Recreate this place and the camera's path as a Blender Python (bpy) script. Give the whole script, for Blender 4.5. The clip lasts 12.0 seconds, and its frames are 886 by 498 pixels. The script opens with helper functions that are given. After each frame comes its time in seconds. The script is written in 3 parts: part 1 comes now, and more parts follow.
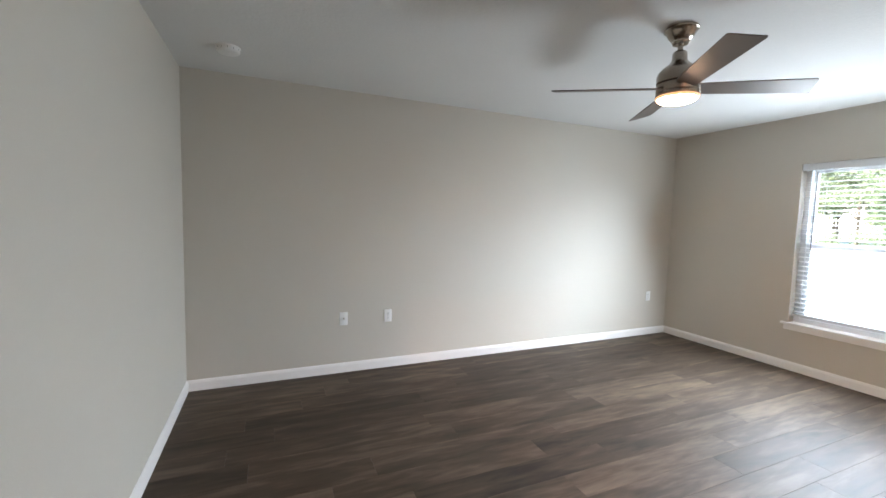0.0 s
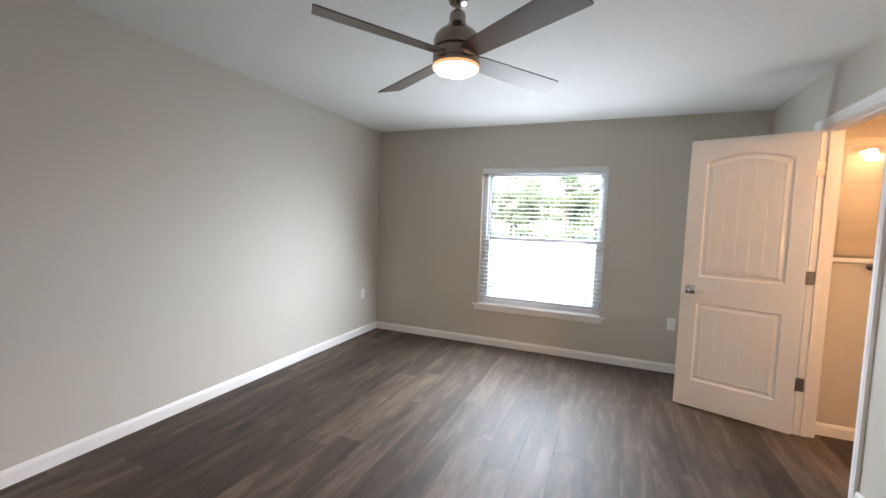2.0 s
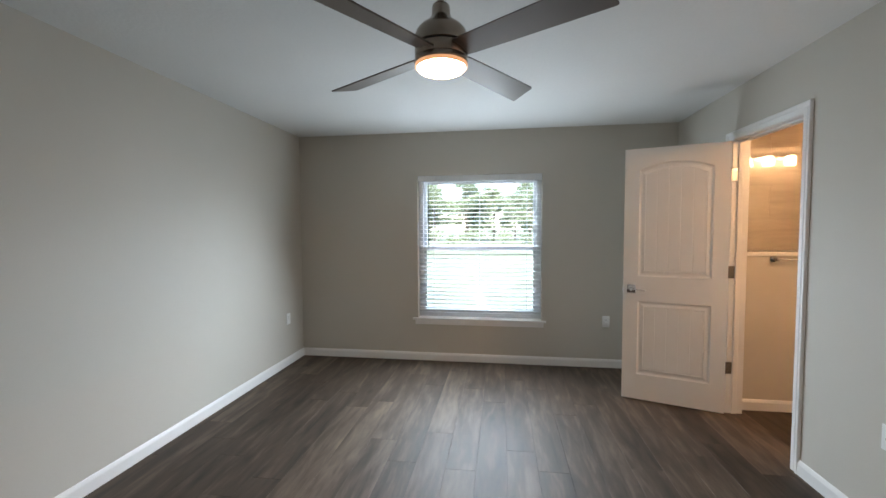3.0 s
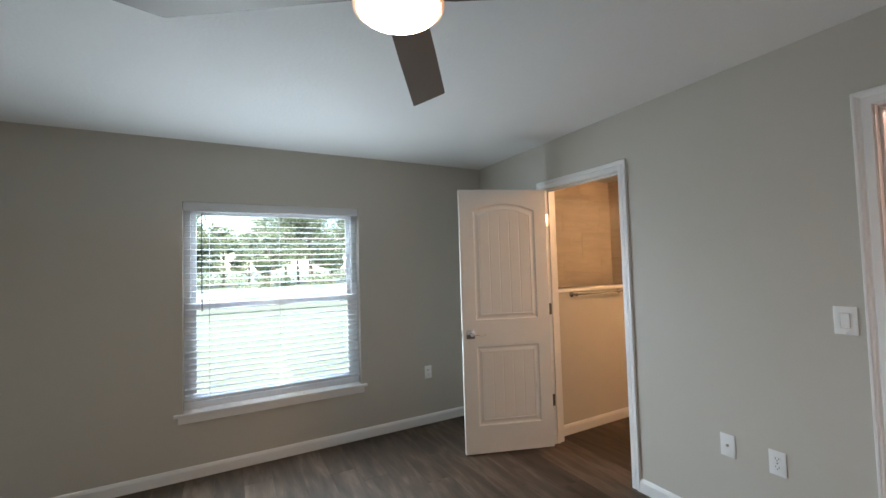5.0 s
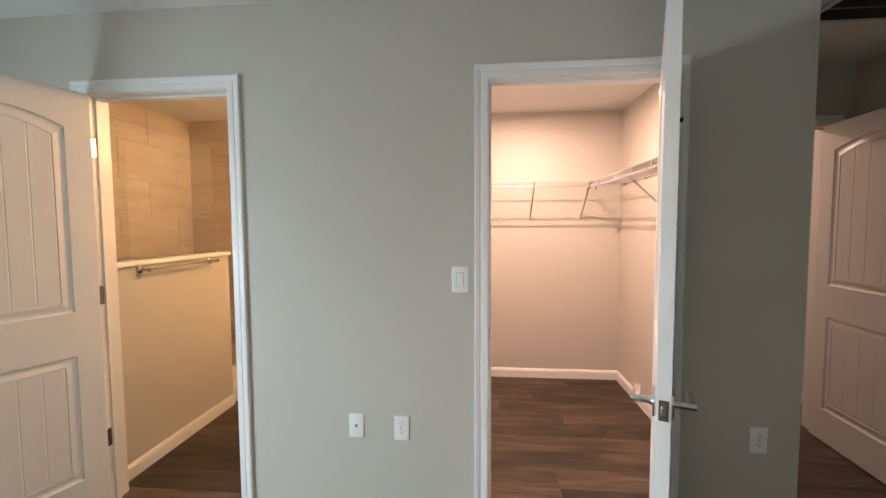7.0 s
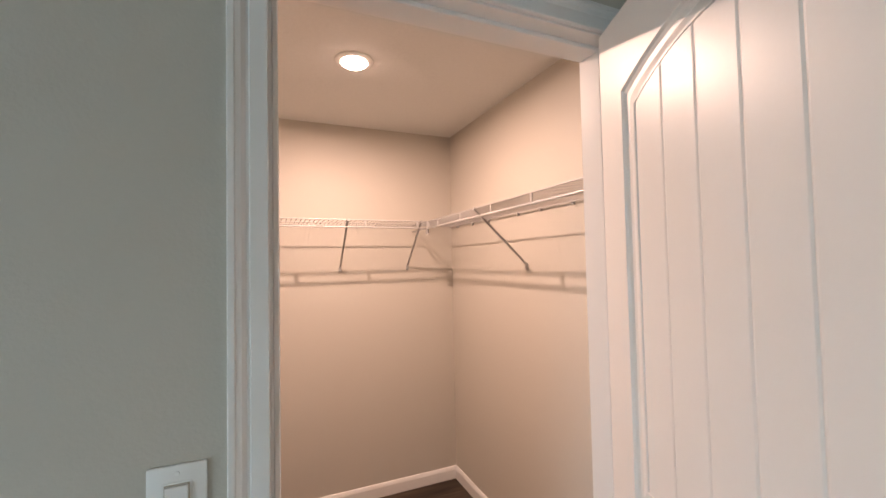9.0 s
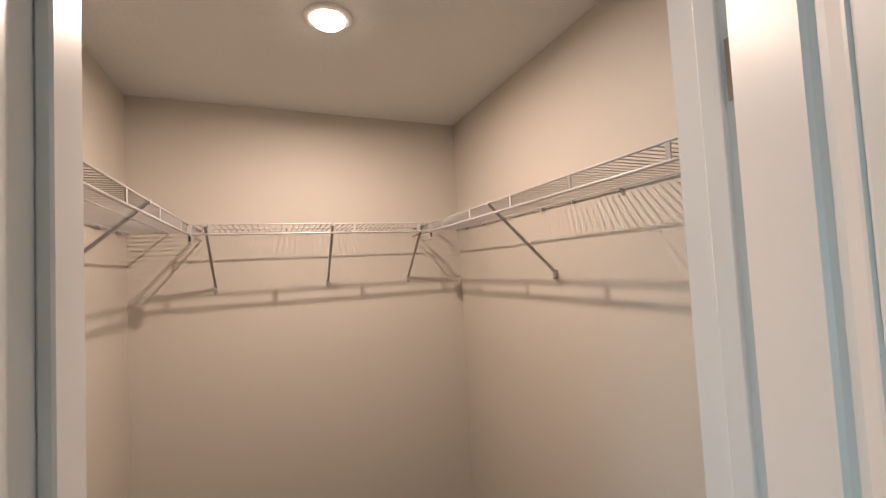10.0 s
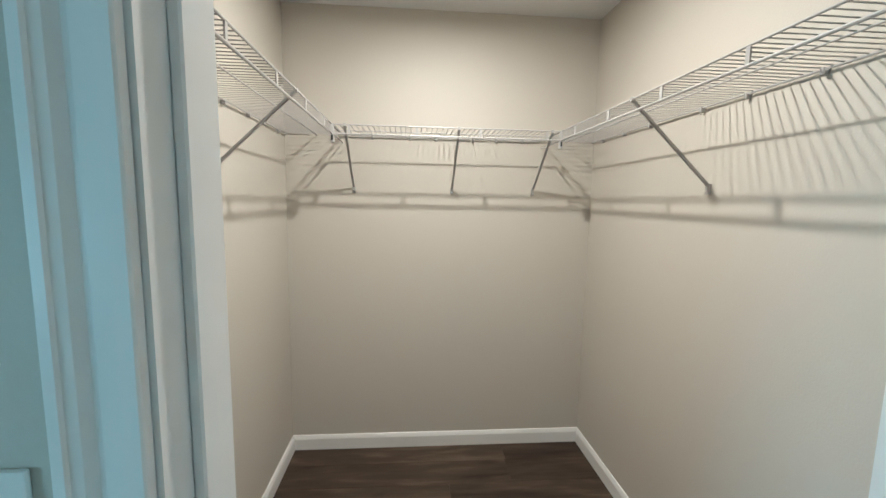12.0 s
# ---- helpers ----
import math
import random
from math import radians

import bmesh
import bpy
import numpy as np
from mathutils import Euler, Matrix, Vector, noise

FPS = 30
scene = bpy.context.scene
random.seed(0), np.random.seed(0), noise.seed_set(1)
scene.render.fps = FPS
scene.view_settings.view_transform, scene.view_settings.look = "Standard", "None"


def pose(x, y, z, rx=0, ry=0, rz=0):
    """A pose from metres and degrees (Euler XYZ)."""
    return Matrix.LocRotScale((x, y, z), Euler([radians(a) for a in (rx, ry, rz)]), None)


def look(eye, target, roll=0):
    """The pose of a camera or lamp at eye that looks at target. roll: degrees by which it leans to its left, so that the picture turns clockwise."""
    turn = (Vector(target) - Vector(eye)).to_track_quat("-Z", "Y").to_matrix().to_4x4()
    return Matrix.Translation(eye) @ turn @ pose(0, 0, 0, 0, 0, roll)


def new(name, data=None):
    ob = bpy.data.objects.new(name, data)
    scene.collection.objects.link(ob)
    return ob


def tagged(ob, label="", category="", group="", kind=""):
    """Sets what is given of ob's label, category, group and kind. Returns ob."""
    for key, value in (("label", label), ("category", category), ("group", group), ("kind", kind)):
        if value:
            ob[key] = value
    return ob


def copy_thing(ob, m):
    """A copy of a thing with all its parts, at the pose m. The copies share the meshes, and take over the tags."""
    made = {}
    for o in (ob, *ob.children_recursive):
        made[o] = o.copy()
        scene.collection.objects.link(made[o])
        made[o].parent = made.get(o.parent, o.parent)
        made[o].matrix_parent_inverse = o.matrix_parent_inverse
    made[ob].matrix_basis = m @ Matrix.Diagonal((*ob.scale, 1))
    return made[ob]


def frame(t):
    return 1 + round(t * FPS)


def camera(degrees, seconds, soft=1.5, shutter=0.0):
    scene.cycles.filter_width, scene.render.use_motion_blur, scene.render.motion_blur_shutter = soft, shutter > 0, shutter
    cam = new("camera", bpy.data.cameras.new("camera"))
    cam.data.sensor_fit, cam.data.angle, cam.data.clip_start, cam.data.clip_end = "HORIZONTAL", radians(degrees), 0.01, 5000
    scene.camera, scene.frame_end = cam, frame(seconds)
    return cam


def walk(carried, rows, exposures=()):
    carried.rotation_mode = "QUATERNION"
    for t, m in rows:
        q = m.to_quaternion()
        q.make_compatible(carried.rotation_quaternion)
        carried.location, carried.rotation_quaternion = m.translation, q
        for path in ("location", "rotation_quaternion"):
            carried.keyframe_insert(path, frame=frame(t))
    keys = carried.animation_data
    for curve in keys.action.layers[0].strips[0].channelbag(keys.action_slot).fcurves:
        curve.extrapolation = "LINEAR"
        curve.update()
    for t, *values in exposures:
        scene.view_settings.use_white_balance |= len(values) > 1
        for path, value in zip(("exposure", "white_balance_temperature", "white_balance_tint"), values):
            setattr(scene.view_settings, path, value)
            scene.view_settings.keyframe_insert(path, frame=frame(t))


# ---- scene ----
cam = camera(95.3, 12.0)
PATH = [
    (0, (0.182, 0.092, 1.39), (0.972, 1.923, 1.233), 1.5),
    (0.5, (0.129, 0.423, 1.404), (1.422, 1.939, 1.233), 0.7),
    (1, (0.276, 0.535, 1.408), (1.815, 1.8, 1.24), 1.3),
    (1.5, (0.418, 0.744, 1.427), (2.126, 1.775, 1.288), 2.3),
    (2, (0.461, 0.978, 1.369), (2.308, 1.731, 1.233), 2.1),
    (2.5, (0.492, 1.218, 1.4), (2.424, 1.715, 1.258), 0.4),
    (4.3, (1.015, 1.934, 1.432), (2.978, 1.562, 1.523), -0.7),
    (4.5, (1.103, 2.006, 1.45), (3.031, 1.482, 1.548), -1.2),
    (5, (1.364, 2.023, 1.457), (3.125, 1.08, 1.539), -1.7),
    (5.5, (1.584, 2.018, 1.419), (2.97, 0.577, 1.41), -1.4),
    (6, (1.775, 1.952, 1.439), (2.669, 0.165, 1.339), -0.8),
    (6.5, (1.893, 1.802, 1.421), (2.375, -0.134, 1.292), -0.4),
    (7, (1.985, 1.541, 1.422), (2.17, -0.447, 1.303), -0.3),
    (7.5, (2.073, 1.301, 1.41), (1.812, -0.676, 1.264), -0.6),
    (7.7, (2.081, 1.189, 1.441), (1.643, -0.755, 1.269), -1.0),
    (9.3, (1.917, 0.303, 1.522), (1.092, -1.515, 1.652), -2.4),
    (9.5, (1.895, 0.225, 1.518), (1.049, -1.58, 1.669), -3.2),
    (10, (1.792, 0.057, 1.544), (1.025, -1.788, 1.636), -3.0),
    (10.5, (1.701, -0.052, 1.507), (1.056, -1.945, 1.483), -1.7),
    (11, (1.687, -0.086, 1.474), (1.129, -2.001, 1.323), 0.0),
    (11.5, (1.712, -0.07, 1.442), (1.274, -2.009, 1.223), 0.9),
    (12, (1.760, 0.032, 1.436), (1.598, -1.948, 1.202), 1.0),
]
EXPOSE = [(0, 4.28, 6250, 15), (0.5, 4.15, 6330, 16), (1.0, 4.12, 6400, 17), (2.0, 3.92, 6400, 17), (2.5, 3.56, 6280, 14), (4.5, 3.3, 6150, 12), (5.5, 3.25, 6150, 12),
          (6.0, 3.5, 6150, 11), (6.5, 3.8, 6150, 10), (7.7, 3.65, 6300, 7), (9.3, 3.05, 5900, 4), (9.5, 2.9, 5800, 2), (10, 2.92, 5300, -9),
          (10.5, 2.97, 4800, -18), (11, 3.1, 4500, -22), (12, 3.25, 4300, -25)]
walk(cam, [(t, look(eye, target, roll)) for t, eye, target, roll in PATH], EXPOSE)

# ---------------------------------------------------------------- light and sky
world = bpy.data.worlds.new("sky")
scene.world = world
world.use_nodes = True
wn = world.node_tree.nodes
sky = wn.new("ShaderNodeTexSky")
sky.sky_type = "NISHITA"
sky.sun_disc = False
sky.sun_elevation = radians(52)
sky.sun_rotation = radians(-78)
world.node_tree.links.new(sky.outputs["Color"], wn["Background"].inputs["Color"])
wn["Background"].inputs["Strength"].default_value = 0.115

sun_data = bpy.data.lights.new("sun", "SUN")
sun_data.energy, sun_data.angle, sun_data.color = 3.3, radians(0.6), (1.0, 0.95, 0.88)
sun = new("sun", sun_data)
sun.matrix_world = look((-40, 8.5, 52), (0, 0, 0))

FAN_GLOW, CLOSET_GLOW, BATH_GLOW, HALL_GLOW = 5.2, 3.9, 12.5, 37.0
WARM = (1.0, 0.62, 0.47)
WARM_BATH = (1.0, 0.56, 0.26)

# added area lamps at the window, standing in for light from sky and sunlit lawn
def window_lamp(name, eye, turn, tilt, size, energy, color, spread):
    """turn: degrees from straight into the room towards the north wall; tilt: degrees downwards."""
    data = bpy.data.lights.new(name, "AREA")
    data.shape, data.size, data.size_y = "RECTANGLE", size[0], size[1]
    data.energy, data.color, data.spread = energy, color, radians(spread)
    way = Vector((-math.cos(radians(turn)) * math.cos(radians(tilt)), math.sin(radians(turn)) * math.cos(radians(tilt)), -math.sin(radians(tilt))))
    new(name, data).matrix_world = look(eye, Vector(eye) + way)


DAY = (0.81, 0.93, 1.0)
window_lamp("window_sky_outer", (5.35, 1.658, 1.90), 0, 47, (1.4, 1.1), 4.0, DAY, 76)
window_lamp("window_sky", (4.69, 1.658, 1.30), 0, 40, (1.26, 0.32), 2.2, DAY, 110)
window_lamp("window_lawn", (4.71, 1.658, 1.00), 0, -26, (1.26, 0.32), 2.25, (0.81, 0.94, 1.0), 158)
window_lamp("window_sky_north", (4.69, 1.70, 1.08), 52, 23, (0.28, 1.1), 0.88, DAY, 80)
window_lamp("window_sky_south", (4.69, 1.60, 1.15), -62, 18, (0.28, 1.1), 0.40, DAY, 80)
# small disc lamp added just below the closet lens, for crisper shelf shadows
disc_data = bpy.data.lights.new("closet_emitter", "AREA")
disc_data.shape, disc_data.size, disc_data.energy, disc_data.color = "DISK", 0.060, 3.9, WARM
disc = new("closet_emitter", disc_data)
disc.matrix_world = look((1.602, -1.328, 2.388), (1.602, -1.328, 0))

# ---------------------------------------------------------------- materials


def material(name, color, rough=0.5, metal=0.0, vary=0.06, scale=3.0, grain=0.0, grain_scale=150.0,
             bump=0.0, bump_scale=120.0, random_tone=0.0):
    """Principled surface with mottling at two scales and fine relief."""
    m = bpy.data.materials.new(name)
    m.use_nodes = True
    nt = m.node_tree
    n, link = nt.nodes, nt.links.new
    bsdf = n["Principled BSDF"]
    bsdf.inputs["Roughness"].default_value = rough
    bsdf.inputs["Metallic"].default_value = metal
    pos = n.new("ShaderNodeNewGeometry").outputs["Position"]
    big = n.new("ShaderNodeTexNoise")
    big.inputs["Scale"].default_value = scale
    big.inputs["Detail"].default_value = 4
    link(pos, big.inputs["Vector"])
    fine = n.new("ShaderNodeTexNoise")
    fine.inputs["Scale"].default_value = grain_scale
    fine.inputs["Detail"].default_value = 3
    link(pos, fine.inputs["Vector"])
    tone = n.new("ShaderNodeMath")
    tone.operation = "MULTIPLY_ADD"
    link(big.outputs["Fac"], tone.inputs[0])
    tone.inputs[1].default_value = vary * 2
    tone.inputs[2].default_value = 1 - vary
    tone2 = n.new("ShaderNodeMath")
    tone2.operation = "MULTIPLY_ADD"
    link(fine.outputs["Fac"], tone2.inputs[0])
    tone2.inputs[1].default_value = grain * 2
    tone2.inputs[2].default_value = 1 - grain
    mul = n.new("ShaderNodeMath")
    mul.operation = "MULTIPLY"
    link(tone.outputs[0], mul.inputs[0])
    link(tone2.outputs[0], mul.inputs[1])
    last = mul.outputs[0]
    if random_tone:
        info = n.new("ShaderNodeObjectInfo")
        rt = n.new("ShaderNodeMath")
        rt.operation = "MULTIPLY_ADD"
        link(info.outputs["Random"], rt.inputs[0])
        rt.inputs[1].default_value = random_tone * 2
        rt.inputs[2].default_value = 1 - random_tone
        m2 = n.new("ShaderNodeMath")
        m2.operation = "MULTIPLY"
        link(last, m2.inputs[0])
        link(rt.outputs[0], m2.inputs[1])
        last = m2.outputs[0]
    sc = n.new("ShaderNodeVectorMath")
    sc.operation = "SCALE"
    sc.inputs[0].default_value = color[:3]
    link(last, sc.inputs["Scale"])
    link(sc.outputs["Vector"], bsdf.inputs["Base Color"])
    if bump:
        relief = n.new("ShaderNodeTexNoise")
        relief.inputs["Scale"].default_value = bump_scale
        relief.inputs["Detail"].default_value = 3
        link(pos, relief.inputs["Vector"])
        b = n.new("ShaderNodeBump")
        b.inputs["Strength"].default_value = bump
        b.inputs["Distance"].default_value = 0.004
        link(relief.outputs["Fac"], b.inputs["Height"])
        link(b.outputs["Normal"], bsdf.inputs["Normal"])
    return m


def grained(name, ramp, rough, stretch, axis_across, rough_vary=0.12, bump=0.08, knots=False):
    """Streaked surface (wood-look plank or tile): grain runs along the piece, each piece with its own tone."""
    m = bpy.data.materials.new(name)
    m.use_nodes = True
    nt = m.node_tree
    n, link = nt.nodes, nt.links.new
    bsdf = n["Principled BSDF"]
    info = n.new("ShaderNodeObjectInfo")
    pos = n.new("ShaderNodeNewGeometry").outputs["Position"]
    shift = n.new("ShaderNodeVectorMath")
    shift.operation = "MULTIPLY_ADD"
    comb = n.new("ShaderNodeCombineXYZ")
    for k in range(3):
        link(info.outputs["Random"], comb.inputs[k])
    link(comb.outputs[0], shift.inputs[0])
    shift.inputs[1].default_value = (37.0, 53.0, 71.0)
    link(pos, shift.inputs[2])

    def streak(sx, detail, distort):
        mp = n.new("ShaderNodeMapping")
        mp.inputs["Scale"].default_value = sx
        link(shift.outputs[0], mp.inputs["Vector"])
        t = n.new("ShaderNodeTexNoise")
        t.inputs["Scale"].default_value = 1.0
        t.inputs["Detail"].default_value = detail
        t.inputs["Distortion"].default_value = distort
        link(mp.outputs[0], t.inputs["Vector"])
        return t.outputs["Fac"]
    a = streak(stretch, 6, 0.6)
    b = streak([3.2 * s for s in stretch], 4, 0.2)
    c = streak([0.35 * s for s in stretch], 2, 0.9)

    def blend(x, y, f):
        mx = n.new("ShaderNodeMix")
        mx.inputs["Factor"].default_value = f
        link(x, mx.inputs["A"])
        link(y, mx.inputs["B"])
        return mx.outputs["Result"]
    tone = blend(blend(a, b, 0.3), c, 0.35)
    rnd = n.new("ShaderNodeMath")
    rnd.operation = "MULTIPLY_ADD"
    link(info.outputs["Random"], rnd.inputs[0])
    rnd.inputs[1].default_value = 0.13 if knots else 0.09
    rnd.inputs[2].default_value = -0.065 if knots else -0.045
    add = n.new("ShaderNodeMath")
    add.operation = "ADD"
    link(tone, add.inputs[0])
    link(rnd.outputs[0], add.inputs[1])
    cr = n.new("ShaderNodeValToRGB")
    cr.color_ramp.elements[0].position, cr.color_ramp.elements[0].color = 0.30, (*ramp[0], 1)
    cr.color_ramp.elements[1].position, cr.color_ramp.elements[1].color = 0.72, (*ramp[2], 1)
    mid = cr.color_ramp.elements.new(0.5)
    mid.color = (*ramp[1], 1)
    link(add.outputs[0], cr.inputs["Fac"])
    colour = cr.outputs["Color"]
    if knots:
        mp = n.new("ShaderNodeMapping")
        mp.inputs["Scale"].default_value = (1.6, 4.2, 4.2)
        link(shift.outputs[0], mp.inputs["Vector"])
        vor = n.new("ShaderNodeTexVoronoi")
        vor.inputs["Scale"].default_value = 1.0
        link(mp.outputs[0], vor.inputs["Vector"])
        kr = n.new("ShaderNodeValToRGB")
        kr.color_ramp.elements[0].position, kr.color_ramp.elements[0].color = 0.03, (0.45, 0.42, 0.40, 1)
        kr.color_ramp.elements[1].position, kr.color_ramp.elements[1].color = 0.13, (1, 1, 1, 1)
        link(vor.outputs["Distance"], kr.inputs["Fac"])
        dk = n.new("ShaderNodeMix")
        dk.data_type, dk.blend_type = "RGBA", "MULTIPLY"
        dk.inputs["Factor"].default_value = 0.8
        link(colour, dk.inputs[6])
        link(kr.outputs["Color"], dk.inputs[7])
        colour = dk.outputs[2]
    link(colour, bsdf.inputs["Base Color"])
    rg = n.new("ShaderNodeMath")
    rg.operation = "MULTIPLY_ADD"
    link(b, rg.inputs[0])
    rg.inputs[1].default_value = rough_vary
    rg.inputs[2].default_value = rough - rough_vary / 2
    link(rg.outputs[0], bsdf.inputs["Roughness"])
    bp = n.new("ShaderNodeBump")
    bp.inputs["Strength"].default_value = bump
    bp.inputs["Distance"].default_value = 0.003
    link(b, bp.inputs["Height"])
    link(bp.outputs["Normal"], bsdf.inputs["Normal"])
    return m


def glowing(name, color, strength):
    m = bpy.data.materials.new(name)
    m.use_nodes = True
    bsdf = m.node_tree.nodes["Principled BSDF"]
    bsdf.inputs["Base Color"].default_value = (0.8, 0.78, 0.74, 1)
    bsdf.inputs["Emission Color"].default_value = (*color, 1)
    bsdf.inputs["Emission Strength"].default_value = strength
    return m


def glass_material(name, tint=(0.96, 0.98, 0.97)):
    m = bpy.data.materials.new(name)
    m.use_nodes = True
    bsdf = m.node_tree.nodes["Principled BSDF"]
    bsdf.inputs["Base Color"].default_value = (*tint, 1)
    bsdf.inputs["Roughness"].default_value = 0.0
    bsdf.inputs["Transmission Weight"].default_value = 1.0
    bsdf.inputs["IOR"].default_value = 1.45
    return m


WALL = material("greige wall paint", (0.54, 0.508, 0.446), 0.6, vary=0.025, scale=1.2, grain=0.02, bump=0.13, bump_scale=160)
CEIL = material("white ceiling texture", (0.71, 0.71, 0.69), 0.85, vary=0.03, scale=2.0, grain=0.03, grain_scale=60, bump=0.35, bump_scale=55)
TRIM = material("white semi-gloss trim paint", (0.80, 0.79, 0.77), 0.35, vary=0.02, scale=5)
DOOR = material("white door paint", (0.80, 0.78, 0.75), 0.38, vary=0.025, scale=4, grain=0.01, bump=0.02, bump_scale=60)
PLASTIC = material("white plastic plate", (0.82, 0.82, 0.80), 0.3, vary=0.01)
SLOT = material("dark slot", (0.02, 0.02, 0.02), 0.6)
CHROME = material("polished chrome", (0.80, 0.80, 0.82), 0.10, 1.0, vary=0.02)
SATIN = material("satin chrome", (0.46, 0.45, 0.43), 0.27, 1.0, vary=0.03)
NICKEL = material("brushed nickel", (0.36, 0.31, 0.26), 0.26, 1.0, vary=0.05, grain=0.06, grain_scale=300)
BLADE = material("silver-grey fan blade finish", (0.16, 0.135, 0.117), 0.42, 0.25, vary=0.05, scale=6, grain=0.04)
WIRE = material("white vinyl-coated wire", (0.42, 0.41, 0.40), 0.35, vary=0.02)
BRACE = material("grey coated steel brace", (0.40, 0.39, 0.38), 0.4, vary=0.03)
BLIND = material("white blind slat", (0.66, 0.67, 0.67), 0.45, vary=0.02, grain=0.02)
VINYL = material("white window vinyl", (0.80, 0.81, 0.82), 0.35, vary=0.02)
WAND = material("clear grey wand", (0.16, 0.17, 0.18), 0.2)
GRILLE = material("grey painted grille", (0.52, 0.52, 0.50), 0.5)
DARK = material("dark duct", (0.02, 0.02, 0.02), 0.8)
CURB = material("white cultured marble", (0.78, 0.77, 0.74), 0.2, vary=0.03, scale=8)
GROUT = material("beige grout", (0.47, 0.41, 0.335), 0.85, vary=0.08, scale=20)
RUBBER = material("black rubber", (0.02, 0.02, 0.02), 0.6)
BRASS = material("steel latch", (0.45, 0.40, 0.32), 0.3, 1.0)
SLAB = material("subfloor", (0.10, 0.085, 0.075), 0.8)
PLANK = grained("grey-brown vinyl plank", ((0.018, 0.0117, 0.0078), (0.063, 0.0440, 0.0302), (0.165, 0.119, 0.083)), 0.58, (2.6, 15.0, 15.0), 1, 0.14, 0.05, True)
TILE = grained("beige wood-look tile", ((0.40, 0.335, 0.27), (0.50, 0.43, 0.355), (0.58, 0.51, 0.43)), 0.32, (2.4, 2.4, 20.0), 2, bump=0.03)
PLANK.node_tree.nodes["Principled BSDF"].inputs["Specular IOR Level"].default_value = 0.32
GLASS = glass_material("clear glass")
FAN_LIGHT = glowing("warm opal fan diffuser", (1.0, 0.66, 0.38), FAN_GLOW)
# no lamp: weak orange emission painted in for the diffuser's reflection on the ring
RIM_REFLECTED = glowing("rim with painted lamp reflection", (1.0, 0.42, 0.14), 0.07)
CLOSET_LIGHT = glowing("warm led lens", WARM, CLOSET_GLOW)
BATH_LIGHT = glowing("warm frosted shade", WARM_BATH, BATH_GLOW)
HALL_LIGHT = glowing("warm hall lens", WARM, HALL_GLOW)
LAWN = material("mown lawn", (0.070, 0.083, 0.046), 0.9, vary=0.3, scale=0.35, grain=0.25, grain_scale=9, bump=0.4, bump_scale=30)
ROAD = material("pale concrete road", (0.42, 0.41, 0.39), 0.85, vary=0.1, scale=0.5, grain=0.08, grain_scale=20)
BARK = material("brown bark", (0.11, 0.085, 0.06), 0.9, vary=0.25, scale=5, bump=0.5, bump_scale=18)
LEAF = material("green leaves", (0.118, 0.142, 0.085), 0.6, vary=0.45, scale=0.7, grain=0.3, grain_scale=4, random_tone=0.2)
leaf_nodes = LEAF.node_tree.nodes
through_leaf = leaf_nodes.new("ShaderNodeBsdfTranslucent")
through_leaf.inputs["Color"].default_value = (0.28, 0.33, 0.16, 1)
leaf_mix = leaf_nodes.new("ShaderNodeMixShader")
leaf_mix.inputs["Fac"].default_value = 0.45
LEAF.node_tree.links.new(leaf_nodes["Principled BSDF"].outputs[0], leaf_mix.inputs[1])
LEAF.node_tree.links.new(through_leaf.outputs[0], leaf_mix.inputs[2])
LEAF.node_tree.links.new(leaf_mix.outputs[0], leaf_nodes["Material Output"].inputs["Surface"])
STUCCO = material("pale house siding", (0.55, 0.53, 0.50), 0.8, vary=0.06, bump=0.2, bump_scale=40)

# ---------------------------------------------------------------- builders


def link_mesh(name, bm, mat, smooth=False):
    me = bpy.data.meshes.new(name)
    bmesh.ops.recalc_face_normals(bm, faces=bm.faces)
    bm.to_mesh(me)
    bm.free()
    me.materials.append(mat)
    if smooth:
        for p in me.polygons:
            p.use_smooth = True
        me.set_sharp_from_angle(angle=radians(35))
    return new(name, me)


def part(name, bm, mat, parent=None, label="", smooth=False):
    ob = link_mesh(name, bm, mat, smooth)
    if parent is not None:
        ob.parent = parent
    return tagged(ob, label)


def structure(name, bm, mat, label, smooth=False):
    return tagged(link_mesh(name, bm, mat, smooth), label, kind="structure")


def thing(name, m, label, category, group="", kind=""):
    ob = new(name)
    ob.matrix_world = m
    ob.empty_display_size = 0.05
    return tagged(ob, label, category, group, kind)


def box(bm, x0, x1, y0, y1, z0, z1, bevel=0.0, seg=1):
    made = bmesh.ops.create_cube(bm, size=1.0)
    for v in made["verts"]:
        v.co = Vector(((x0 + x1) / 2 + v.co.x * (x1 - x0), (y0 + y1) / 2 + v.co.y * (y1 - y0), (z0 + z1) / 2 + v.co.z * (z1 - z0)))
    if bevel:
        edges = list({e for v in made["verts"] for e in v.link_edges})
        bmesh.ops.bevel(bm, geom=edges, offset=bevel, segments=seg, affect="EDGES", profile=0.5)
    return bm


def boxed(x0, x1, y0, y1, z0, z1, bevel=0.0, seg=1):
    return box(bmesh.new(), x0, x1, y0, y1, z0, z1, bevel, seg)


